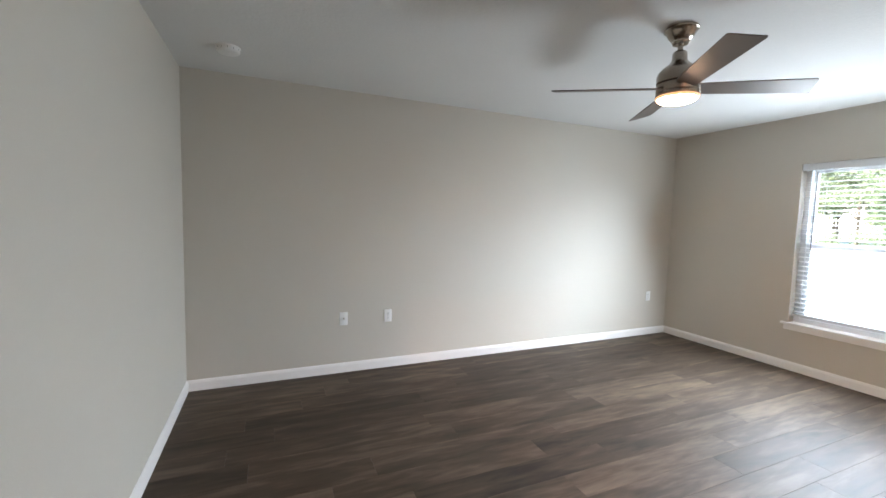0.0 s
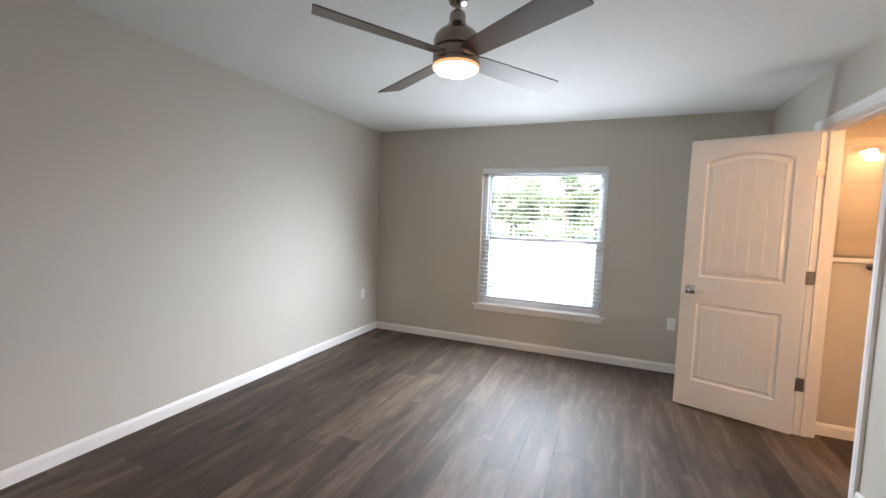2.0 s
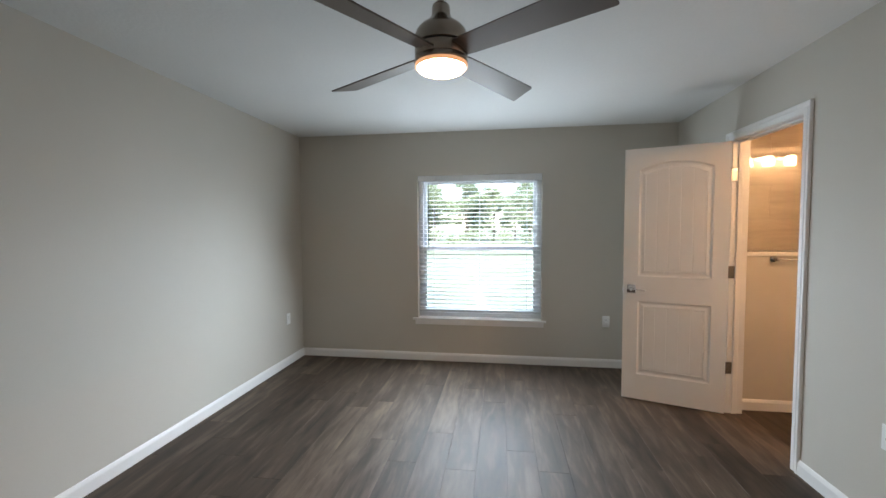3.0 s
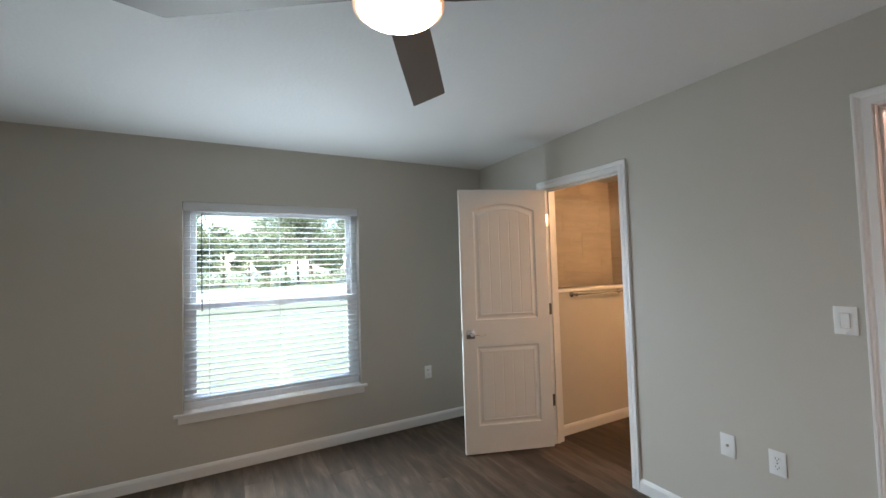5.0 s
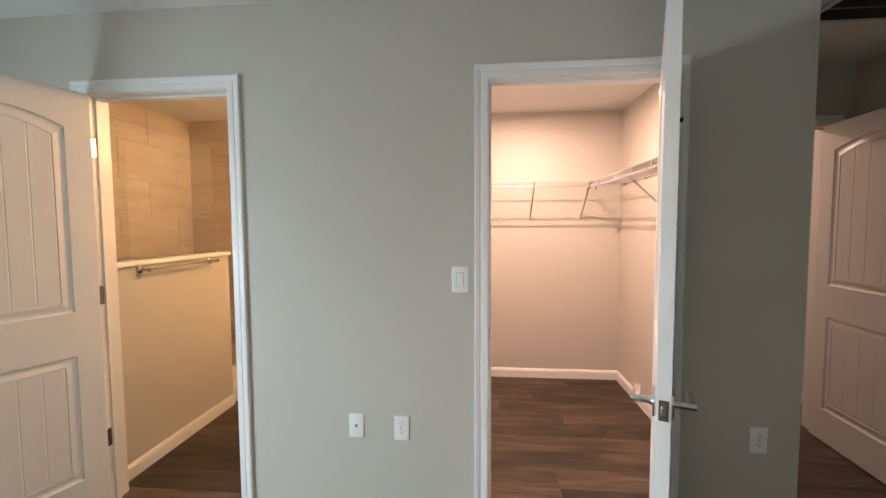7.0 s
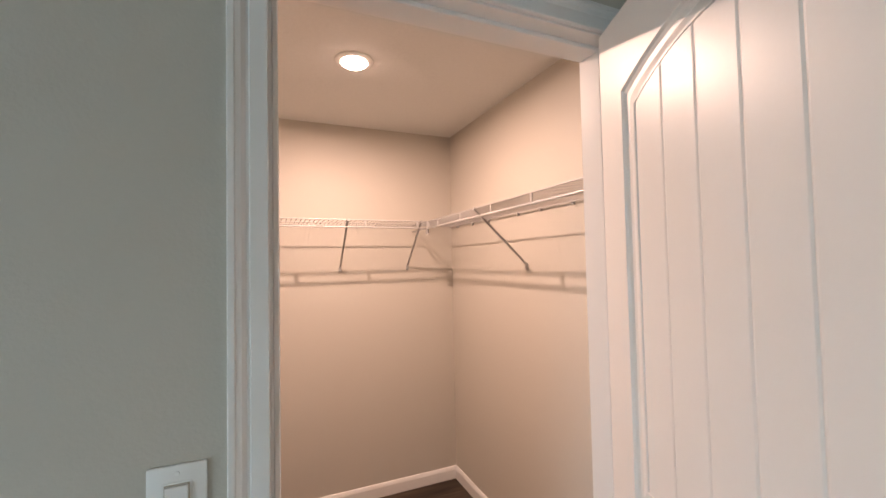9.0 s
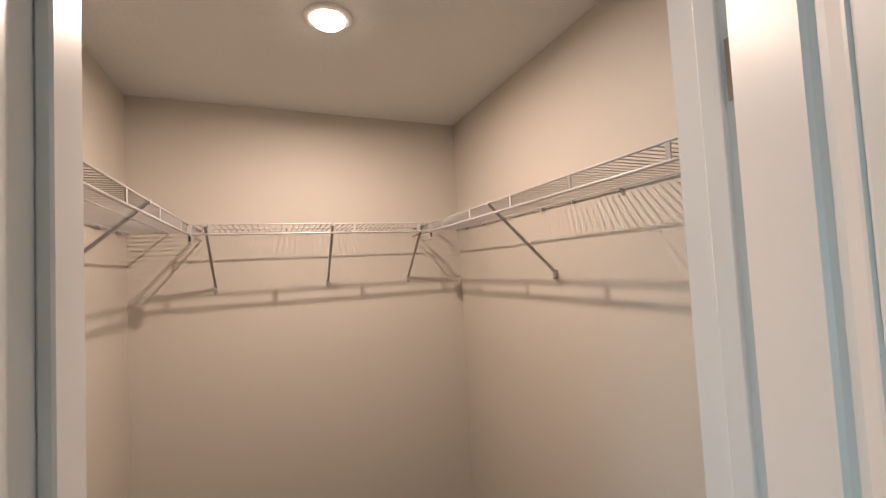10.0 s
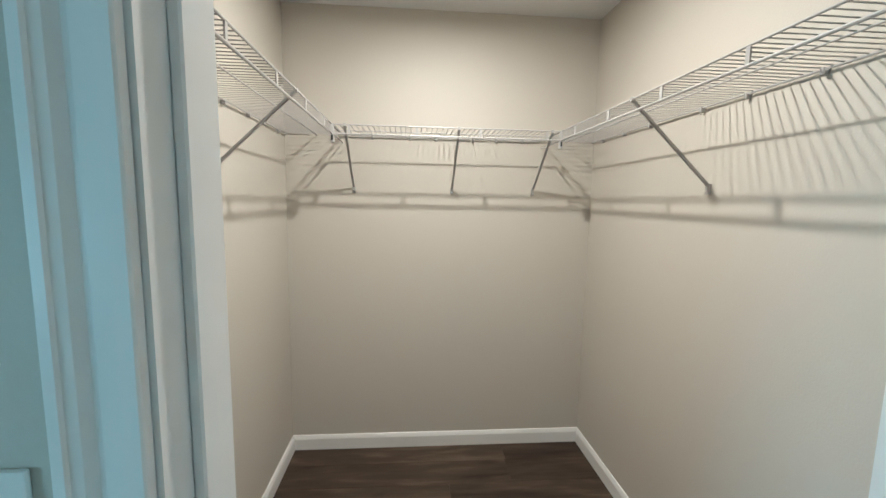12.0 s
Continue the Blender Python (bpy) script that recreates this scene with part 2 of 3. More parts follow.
def lathe(profile, n=32, bm=None, m=None):
    """Revolves (radius, height) pairs about z."""
    bm = bm or bmesh.new()
    m = m or Matrix()
    rings = []
    for r, z in profile:
        if r < 1e-5:
            rings.append([bm.verts.new(m @ Vector((0, 0, z)))])
        else:
            rings.append([bm.verts.new(m @ Vector((r * math.cos(2 * math.pi * k / n), r * math.sin(2 * math.pi * k / n), z))) for k in range(n)])
    for a, b in zip(rings, rings[1:]):
        for k in range(n):
            j = (k + 1) % n
            if len(a) == 1 and len(b) == 1:
                continue
            if len(a) == 1:
                bm.faces.new((a[0], b[j], b[k]))
            elif len(b) == 1:
                bm.faces.new((a[k], a[j], b[0]))
            else:
                bm.faces.new((a[k], a[j], b[j], b[k]))
    return bm


def rod(points, radius, n=8, bm=None, radii=None):
    """A round bar along a polyline, closed at both ends."""
    bm = bm or bmesh.new()
    pts = [Vector(p) for p in points]
    rings = []
    for i, p in enumerate(pts):
        d = (pts[min(i + 1, len(pts) - 1)] - pts[max(i - 1, 0)]).normalized()
        side = d.orthogonal().normalized() if not rings else (side - side.dot(d) * d).normalized()
        up = d.cross(side)
        r = radii[i] if radii else radius
        rings.append([bm.verts.new(p + r * (math.cos(2 * math.pi * k / n) * side + math.sin(2 * math.pi * k / n) * up)) for k in range(n)])
    for a, b in zip(rings, rings[1:]):
        for k in range(n):
            j = (k + 1) % n
            bm.faces.new((a[k], a[j], b[j], b[k]))
    bm.faces.new(rings[0][::-1])
    bm.faces.new(rings[-1])
    return bm


CH = 2.43          # ceiling height
X_E, X_W, Y_N, Y_S = 4.81, -0.410, 3.630, -0.270
WT = 0.120         # interior wall thickness
DOOR_H = 2.05      # clear height of the door openings
CLO_X0, CLO_X1 = 1.185, 1.947      # closet opening
BATH_X0, BATH_X1 = 3.155, 3.872    # bathroom opening
ENT_X0, ENT_X1 = -0.275, 0.558     # entry opening
WIN_Y0, WIN_Y1, WIN_Z0, WIN_Z1 = 1.010, 2.307, 0.442, 1.976
C_X0, C_X1, C_Y = 0.738, 2.424, -2.212   # closet inside
J = 0.018          # jamb thickness

# ---------------------------------------------------------------- setting
structure("floor_slab", boxed(-0.75, 4.97, -3.6, 3.79, -0.2, -0.006), SLAB, "dark subfloor under the plank floor")
structure("ceiling", boxed(-0.75, 4.99, -3.6, 3.79, CH, CH + 0.14), CEIL, "white ceiling with a light knockdown texture")

structure("wall_north", boxed(-0.53, X_E, Y_N, Y_N + 0.16, 0, CH), WALL, "greige painted drywall wall with two outlets")
structure("wall_west", boxed(X_W - WT, X_W, -1.34, Y_N, 0, CH), WALL, "greige painted drywall wall")

bm = bmesh.new()
box(bm, X_E, X_E + 0.16, -3.6, WIN_Y0, 0, CH)
box(bm, X_E, X_E + 0.16, WIN_Y1, Y_N + 0.16, 0, CH)
box(bm, X_E, X_E + 0.16, WIN_Y0, WIN_Y1, 0, WIN_Z0)
box(bm, X_E, X_E + 0.16, WIN_Y0, WIN_Y1, WIN_Z1, CH)
structure("wall_east", bm, WALL, "greige painted drywall wall with one window")

bm = bmesh.new()
ys0, ys1 = Y_S - WT, Y_S
box(bm, 0.624, CLO_X0 - J, ys0, ys1, 0, CH)
box(bm, CLO_X0 - J, CLO_X1 + J, ys0, ys1, DOOR_H + J, CH)
box(bm, CLO_X1 + J, BATH_X0 - J, ys0, ys1, 0, CH)
box(bm, BATH_X0 - J, BATH_X1 + J, ys0, ys1, DOOR_H + J, CH)
box(bm, BATH_X1 + J, X_E, ys0, ys1, 0, CH)
structure("wall_south", bm, WALL, "greige painted drywall wall with two doorways")

structure("wall_closet_west", boxed(0.624, C_X0, C_Y, ys0, 0, CH), WALL, "cream painted closet side wall")
structure("wall_closet_east", boxed(C_X1, C_X1 + WT, C_Y, ys0, 0, CH), WALL, "cream painted closet side wall")
structure("wall_closet_back", boxed(0.624, C_X1 + WT, C_Y - WT, C_Y, 0, CH), WALL, "cream painted closet back wall")
structure("wall_bath_back", boxed(C_X1 + WT, X_E, -2.30, -2.19, 0, CH), WALL, "painted bathroom back wall")

bm = bmesh.new()
box(bm, X_W - WT, ENT_X0 - J, -1.34 - WT, -1.34, 0, CH)
box(bm, ENT_X1 + J, 0.624, -1.34 - WT, -1.34, 0, CH)
box(bm, ENT_X0 - J, ENT_X1 + J, -1.34 - WT, -1.34, DOOR_H + J, CH)
structure("wall_entry", bm, WALL, "painted wall with the bedroom entry doorway")
structure("wall_hall_west", boxed(-0.70, -0.565, -3.5, -1.34 - WT, 0, CH), WALL, "beige painted hallway wall")
structure("wall_hall_south", boxed(-0.70, 0.80, -3.6, -3.5, 0, CH), WALL, "beige painted hallway end wall")
structure("wall_hall_east", boxed(0.624, 0.74, -3.5, C_Y - WT, 0, CH), WALL, "beige painted hallway wall")

# half wall, cap, curb and shower pan
structure("half_wall", boxed(3.955, 4.07, -1.447, ys0, 0, 1.197), WALL, "painted half wall beside the shower")
structure("half_wall_cap", boxed(3.937, 4.088, -1.455, ys0, 1.197, 1.222, 0.004, 2), TRIM, "white painted cap on the half wall")
structure("shower_curb", boxed(3.955, 4.07, -2.19, -1.449, 0, 0.115, 0.008, 2), CURB, "white shower curb")
structure("shower_pan", boxed(4.07, X_E, -2.19, ys0, 0.0, 0.045, 0.004), CURB, "white shower pan")


def baseboard(x0, y0, x1, y1, nx, ny):
    """A run of baseboard with an eased top along a wall whose normal is (nx, ny)."""
    t, hgt = 0.014, 0.085
    d = Vector((x1 - x0, y1 - y0, 0))
    prof = [(0, 0), (t, 0), (t, hgt - 0.022), (t * 0.75, hgt - 0.012), (t * 0.45, hgt - 0.003), (0.003, hgt), (0, hgt)]
    bm = bmesh.new()
    a = [bm.verts.new((x0 + nx * u, y0 + ny * u, z)) for u, z in prof]
    b = [bm.verts.new((x1 + nx * u, y1 + ny * u, z)) for u, z in prof]
    for k in range(len(prof)):
        j = (k + 1) % len(prof)
        bm.faces.new((a[k], a[j], b[j], b[k]))
    bm.faces.new(a)
    bm.faces.new(b[::-1])
    structure("baseboard", bm, TRIM, "white painted baseboard")


CW = 0.06
baseboard(X_W, Y_N, X_E, Y_N, 0, -1)
baseboard(X_E, Y_S, X_E, Y_N - 0.015, -1, 0)
baseboard(X_W, -1.335, X_W, Y_N - 0.015, 1, 0)
baseboard(0.624, Y_S, CLO_X0 - 0.005 - CW, Y_S, 0, 1)
baseboard(CLO_X1 + 0.005 + CW, Y_S, BATH_X0 - 0.005 - CW, Y_S, 0, 1)
baseboard(BATH_X1 + 0.005 + CW, Y_S, X_E - 0.015, Y_S, 0, 1)
baseboard(0.624, -1.335, 0.624, Y_S, -1, 0)
baseboard(C_X0, C_Y, C_X1, C_Y, 0, 1)
baseboard(C_X0, C_Y + 0.015, C_X0, ys0, 1, 0)
baseboard(C_X1, C_Y + 0.015, C_X1, ys0, -1, 0)
baseboard(3.955, -1.447, 3.955, ys0, -1, 0)
baseboard(-0.565, -3.5, -0.565, -1.46, 1, 0)
baseboard(0.624, -3.5, 0.624, -1.46, -1, 0)


def casing(x0, x1, y, ny, top=DOOR_H):
    """Moulded casing round three sides of a doorway, mitred at the corners."""
    prof = [(0.0, 0.0), (0.0, 0.009), (0.002, 0.011), (0.027, 0.011), (0.029, 0.0085), (0.033, 0.0085), (0.040, 0.014), (0.048, 0.0155),
            (0.050, 0.018), (0.058, 0.018), (0.06, 0.016), (0.06, 0.0)]
    bm = bmesh.new()
    rings = []
    for u, v in prof:
        o = 0.005 + u
        rings.append([bm.verts.new(p) for p in ((x0 - o, y + ny * v, 0), (x0 - o, y + ny * v, top + o), (x1 + o, y + ny * v, top + o), (x1 + o, y + ny * v, 0))])
    for a, b in zip(rings, rings[1:]):
        for k in range(3):
            bm.faces.new((a[k], a[k + 1], b[k + 1], b[k]))
    structure("door_casing", bm, TRIM, "white moulded door casing")


def jamb(x0, x1, y0, y1, stop_y):
    bm = bmesh.new()
    box(bm, x0 - J, x0, y0, y1, 0, DOOR_H + J)
    box(bm, x1, x1 + J, y0, y1, 0, DOOR_H + J)
    box(bm, x0, x1, y0, y1, DOOR_H, DOOR_H + J)
    box(bm, x0, x0 + 0.011, stop_y - 0.033, stop_y, 0, DOOR_H, 0.002)
    box(bm, x1 - 0.011, x1, stop_y - 0.033, stop_y, 0, DOOR_H, 0.002)
    box(bm, x0 + 0.011, x1 - 0.011, stop_y - 0.033, stop_y, DOOR_H - 0.011, DOOR_H, 0.002)
    structure("door_jamb", bm, TRIM, "white painted door jamb with stop")


for x0, x1 in ((CLO_X0, CLO_X1), (BATH_X0, BATH_X1)):
    casing(x0, x1, Y_S, 1)
    jamb(x0, x1, ys0, Y_S - 0.001, Y_S - 0.040)
casing(ENT_X0, ENT_X1, -1.34, 1)
jamb(ENT_X0, ENT_X1, -1.34 - WT, -1.341, -1.38)


def door(name, label, width, hinge, angle, side, lever_face=(1, 1)):
    """Two-panel plank door with an arched top panel. side: +1 if the slab lies on local +y of the hinge line."""
    H0, H1, T = 0.012, 2.045, 0.035
    root = thing(name, pose(hinge[0], hinge[1], 0, 0, 0, angle), label, "door", kind="structure")
    bm = bmesh.new()
    w0, w1 = 0.004, width
    p0, p1 = 0.103, width - 0.110
    rows = ((0.22, 0.82, 0.82), (1.025, 1.875, 1.932))
    N = 14
    planks = []

    def outline(za, zb, zc, i):
        pts = [(p0 + i, za + i), (p1 - i, za + i)]
        for k in range(N + 1):
            f = k / N
            pts.append((p1 - i + (p0 - p1 + 2 * i) * f, zb - i + (zc - zb) * (1 - (2 * f - 1) ** 2)))
        return pts

    off = side * 0.010
    for face_y, inward in ((off, side), (off + side * T, -side)):
        def V(x, z, d=0.0):
            return bm.verts.new((x, face_y + inward * d, z))

        def quad(a, b, c, d):
            bm.faces.new([V(*q) for q in (a, b, c, d)])
        quad((w0, H0), (p0, H0), (p0, H1), (w0, H1))
        quad((p1, H0), (w1, H0), (w1, H1), (p1, H1))
        quad((p0, H0), (p1, H0), (p1, rows[0][0]), (p0, rows[0][0]))
        quad((p0, rows[0][1]), (p1, rows[0][1]), (p1, rows[1][0]), (p0, rows[1][0]))
        arc = outline(*rows[1], 0)[2:]
        for a, b in zip(arc, arc[1:]):
            quad(a, b, (b[0], H1), (a[0], H1))
        for za, zb, zc in rows:
            loops = []
            for i, d in ((0, 0), (0.004, 0.005), (0.010, 0.0085), (0.020, 0.009), (0.040, 0.0035), (0.044, 0.0035), (0.046, 0.0072)):
                loops.append([V(x, z, d) for x, z in outline(za, zb, zc, i)])
            for a, b in zip(loops, loops[1:]):
                for k in range(len(a)):
                    j = (k + 1) % len(a)
                    bm.faces.new((a[k], a[j], b[j], b[k]))
            bm.faces.new(loops[-1])
            planks.append((face_y, inward, za, zb, zc))
    for a, b in (((w0, H0), (w1, H0)), ((w1, H0), (w1, H1)), ((w1, H1), (w0, H1)), ((w0, H1), (w0, H0))):
        bm.faces.new([bm.verts.new(q) for q in ((a[0], off, a[1]), (b[0], off, b[1]), (b[0], off + side * T, b[1]), (a[0], off + side * T, a[1]))])
    bmesh.ops.remove_doubles(bm, verts=bm.verts, dist=0.0002)
    leaf = part("door_leaf", bm, DOOR, root, "white painted panel door leaf")
    for face_y, inward, za, zb, zc in planks:
        i = 0.0465
        x0, x1 = p0 + i, p1 - i
        step = (x1 - x0) / 5
        for k in range(5):
            a, b = x0 + k * step + 0.0002, x0 + (k + 1) * step - 0.0002
            bm = bmesh.new()
            top = []
            for q in range(5):
                x = a + (b - a) * q / 4
                f = (x - p0) / (p1 - p0)
                top.append((x, zb - i + (zc - zb) * (1 - (2 * f - 1) ** 2)))
            ring = [(a, za + i), (b, za + i)] + top[::-1]
            front = [bm.verts.new((x + (0.0042 if x < a + 0.005 else -0.0042 if x > b - 0.005 else 0), face_y + inward * 0.0050, z)) for x, z in ring]
            back = [bm.verts.new((x, face_y + inward * 0.0063, z)) for x, z in ring]
            bm.faces.new(front)
            for m_ in range(len(ring)):
                n_ = (m_ + 1) % len(ring)
                bm.faces.new((front[m_], front[n_], back[n_], back[m_]))
            part("plank", bm, DOOR, leaf)
    # lever set: square rosette, round neck and thin flat lever on both faces
    hx, hz = width - 0.062, 0.92
    for face_y, out in ((off, -side), (off + side * T, side)):
        bm = boxed(hx - 0.033, hx + 0.033, min(face_y, face_y + out * 0.009), max(face_y, face_y + out * 0.009), hz - 0.033, hz + 0.033, 0.002, 2)
        hs = part("door_handle", bm, CHROME, root, "polished chrome lever on a square rosette", True)
        turn = Matrix.Translation((hx, face_y, hz)) @ Matrix.Rotation(radians(90 * -out), 4, "X")
        part("neck", lathe([(0.0, 0.0085), (0.0135, 0.0085), (0.0105, 0.016), (0.0105, 0.062), (0.0095, 0.064), (0, 0.064)], 20, None, turn), CHROME, hs, "", True)
        bm = boxed(hx - 0.106, hx + 0.004, face_y + out * 0.052 - 0.0105, face_y + out * 0.052 + 0.0105, hz - 0.0030, hz + 0.0030, 0.0012, 2)
        part("lever", bm, CHROME, hs, "", True)
    part("latch_plate", boxed(w1 - 0.002, w1 + 0.0015, off + side * T / 2 - 0.0125, off + side * T / 2 + 0.0125, hz - 0.029, hz + 0.029, 0.0006), CHROME, root, "chrome latch plate")
    part("latch_bolt", boxed(w1 + 0.0015, w1 + 0.011, off + side * T / 2 - 0.007, off + side * T / 2 + 0.007, hz - 0.011, hz + 0.011, 0.003, 2), BRASS, root, "steel latch bolt")
    for z in (0.305, 1.035, 1.76):
        hg = part("hinge", rod([(0, 0, z), (0, 0, z + 0.09)], 0.0065, 12), SATIN, root, "satin chrome butt hinge", True)
        part("hinge_leaf", boxed(0.0015, 0.004, min(0, side * 0.040), max(0, side * 0.040), z, z + 0.09), SATIN, hg)
        back = Matrix.Rotation(radians(-angle), 4, "Z") if name != "door_1" else Matrix.Rotation(radians(180 - angle), 4, "Z")
        bm = boxed(-0.0035, -0.0008, -0.046, -0.002, z, z + 0.09)
        if name == "door_1":
            for v in bm.verts:
                v.co.y = -v.co.y
        for v in bm.verts:
            v.co = back @ v.co
        part("jamb_leaf", bm, SATIN, hg)
    return root


door("door_1", "open white two-panel plank door to the bathroom", 0.714, (3.868, -0.260), 70.8, 1)
door("door_2", "open white two-panel plank door to the closet", 0.758, (1.189, -0.260), 68.3, -1)
door("door_3", "open white two-panel plank door to the hallway", 0.829, (-0.271, -1.332), 86.4, -1)
for x, label in ((CLO_X1, "small chrome strike plate on the closet jamb"), (BATH_X0, "small chrome strike plate on the bathroom jamb")):
    out = -1 if x == CLO_X1 else 1
    strike = thing("strike_plate", pose(x, Y_S - 0.022, 0.93), label, "strike plate")
    bm = bmesh.new()
    for y0, y1, z0, z1 in ((-0.018, 0.018, 0.014, 0.030), (-0.018, 0.018, -0.030, -0.014), (-0.018, -0.009, -0.014, 0.014), (0.009, 0.018, -0.014, 0.014)):
        box(bm, min(0, out * 0.0015), max(0, out * 0.0015), y0, y1, z0, z1)
    part("plate", bm, SATIN, strike)
    part("latch_hole", boxed(min(0, out * 0.0006), max(0, out * 0.0006), -0.009, 0.009, -0.014, 0.014), SLOT, strike, "dark latch hole")
    for z in (-0.022, 0.022):
        part("screw", rod([(out * 0.0012, 0, z), (out * 0.0024, 0, z)], 0.0035, 8), CHROME, strike)
# rubber-tipped hinge-pin stop on the closet door
stop = thing("door_stop", pose(1.188, -0.242, 1.848), "hinge-pin door stop with a black rubber tip on the closet door", "door stop")
part("stop_arm", rod([(0.012, -0.008, -0.012), (0.012, 0.0, 0.0), (-0.018, 0.010, 0.0)], 0.004, 8), CHROME, stop, "", True)
part("stop_tip", rod([(-0.018, 0.010, 0.0), (-0.030, 0.012, 0.0)], 0.010, 14), RUBBER, stop, "black rubber tip", True)
stop = thing("door_stop", pose(X_W + 0.014, -0.56, 0.045), "small brushed metal door stop on the baseboard", "door stop")
part("stop_post", rod([(0, 0, 0), (0.05, 0, 0)], 0.006, 10), NICKEL, stop, "", True)
part("stop_tip", rod([(0.05, 0, 0), (0.062, 0, 0)], 0.010, 12), RUBBER, stop, "rubber tip", True)

# ---------------------------------------------------------------- window, blind
win = thing("window_1", pose(0, 0, 0), "white vinyl single-hung window with a wooden stool", "window", kind="structure")
bm = bmesh.new()
xo0, xo1, fw = 4.895, 4.965, 0.045
box(bm, xo0, xo1, WIN_Y0, WIN_Y0 + fw, WIN_Z0 + 0.02, WIN_Z1)
box(bm, xo0, xo1, WIN_Y1 - fw, WIN_Y1, WIN_Z0 + 0.02, WIN_Z1)
box(bm, xo0, xo1, WIN_Y0 + fw, WIN_Y1 - fw, WIN_Z1 - fw, WIN_Z1)
box(bm, xo0, xo1, WIN_Y0 + fw, WIN_Y1 - fw, WIN_Z0 + 0.02, WIN_Z0 + 0.02 + fw)
part("window_frame", bm, VINYL, win, "white vinyl frame")
for nm, z0, z1, xs in (("lower_sash", WIN_Z0 + 0.065, 1.222, 4.903), ("upper_sash", 1.185, WIN_Z1 - fw, 4.935)):
    bm = bmesh.new()
    a, b, s = WIN_Y0 + fw, WIN_Y1 - fw, 0.035
    box(bm, xs, xs + 0.026, a, a + s, z0, z1, 0.002)
    box(bm, xs, xs + 0.026, b - s, b, z0, z1, 0.002)
    box(bm, xs, xs + 0.026, a + s, b - s, z0, z0 + 0.037, 0.002)
    box(bm, xs, xs + 0.026, a + s, b - s, z1 - 0.037, z1, 0.002)
    sash = part(nm, bm, VINYL, win, "white vinyl sash")
    pane = part("pane", boxed(xs + 0.010, xs + 0.016, a + s, b - s, z0 + 0.037, z1 - 0.037), GLASS, sash, "clear window glass")
    pane.visible_shadow = False
part("sash_lock", boxed(4.885, 4.905, 1.62, 1.68, 1.222, 1.236, 0.003), VINYL, win)
bm = boxed(4.782, 4.905, WIN_Y0, WIN_Y1, 0.442, 0.462, 0.003, 2)
part("window_sill", bm, TRIM, win, "white painted stool")
bm = bmesh.new()
box(bm, 4.782, X_E - 0.001, 0.966, WIN_Y0 - 0.0005, 0.442, 0.462, 0.003, 2)
box(bm, 4.782, X_E - 0.001, WIN_Y1 + 0.0005, 2.361, 0.442, 0.462, 0.003, 2)
part("sill_horn", bm, TRIM, win)
part("apron", boxed(4.795, X_E - 0.001, 0.990, 2.336, 0.392, 0.442, 0.003, 2), TRIM, win, "white apron board under the stool")

blind = thing("window_blind", pose(0, 0, 0), "white two-inch horizontal blind, slats open, lowered in the window", "window blind")
part("valance", boxed(4.815, 4.830, WIN_Y0 + 0.004, WIN_Y1 - 0.004, 1.912, 1.975, 0.003, 2), BLIND, blind, "white valance board")
part("headrail", boxed(4.835, 4.885, WIN_Y0 + 0.006, WIN_Y1 - 0.006, 1.929, 1.973), BLIND, blind)
slat_me = None
SLATS, Z_TOP, Z_BOT = 31, 1.894, 0.570
for k in range(SLATS):
    z = Z_BOT + (Z_TOP - Z_BOT) * k / (SLATS - 1)
    if slat_me is None:
        bm = bmesh.new()
        prof = [(-0.025, 0.0), (-0.0125, 0.0016), (0, 0.0022), (0.0125, 0.0016), (0.025, 0.0), (0.025, -0.0028), (0.0125, -0.0012), (0, -0.0006), (-0.0125, -0.0012), (-0.025, -0.0028)]
        a = [bm.verts.new((x, -0.637, zz)) for x, zz in prof]
        b = [bm.verts.new((x, 0.637, zz)) for x, zz in prof]
        for i in range(len(prof)):
            j = (i + 1) % len(prof)
            bm.faces.new((a[i], a[j], b[j], b[i]))
        bm.faces.new(a)
        bm.faces.new(b[::-1])
        s = part("slat", bm, BLIND, blind)
        slat_me = s.data
    else:
        s = new("slat", slat_me)
        s.parent = blind
    s.matrix_basis = pose(4.860, (WIN_Y0 + WIN_Y1) / 2, z, 0, -6 + random.uniform(-0.8, 0.8), 0)
part("bottom_rail", boxed(4.835, 4.885, WIN_Y0 + 0.006, WIN_Y1 - 0.006, 0.528, 0.548, 0.003, 2), BLIND, blind, "white bottom rail")
for y in (1.16, 1.65, 2.14):
    for x in (4.834, 4.886):
        part("ladder_cord", rod([(x, y, 0.54), (x, y, 1.935)], 0.0011, 5), BLIND, blind)
part("tilt_wand", rod([(4.812, 2.186, 1.895), (4.810, 2.186, 1.175)], 0.0042, 6), WAND, blind, "thin grey tilt wand")

# ---------------------------------------------------------------- ceiling fan
fan = thing("ceiling_fan", pose(2.218, 1.664, 0.006), "brushed nickel four-blade ceiling fan with a lit light", "ceiling fan")
TOP = CH - 0.006
part("canopy", lathe([(0, TOP), (0.079, TOP), (0.084, TOP - 0.005), (0.084, TOP - 0.013), (0.076, TOP - 0.019), (0.070, TOP - 0.030), (0.060, TOP - 0.048), (0.047, TOP - 0.064), (0.042, TOP - 0.066), (0.043, TOP - 0.074),
                      (0.038, TOP - 0.083), (0.018, TOP - 0.088), (0, TOP - 0.088)], 40), NICKEL, fan, "brushed nickel canopy", True)
part("downrod", rod([(0, 0, 2.285), (0, 0, TOP - 0.08)], 0.0135, 20), NICKEL, fan, "", True)
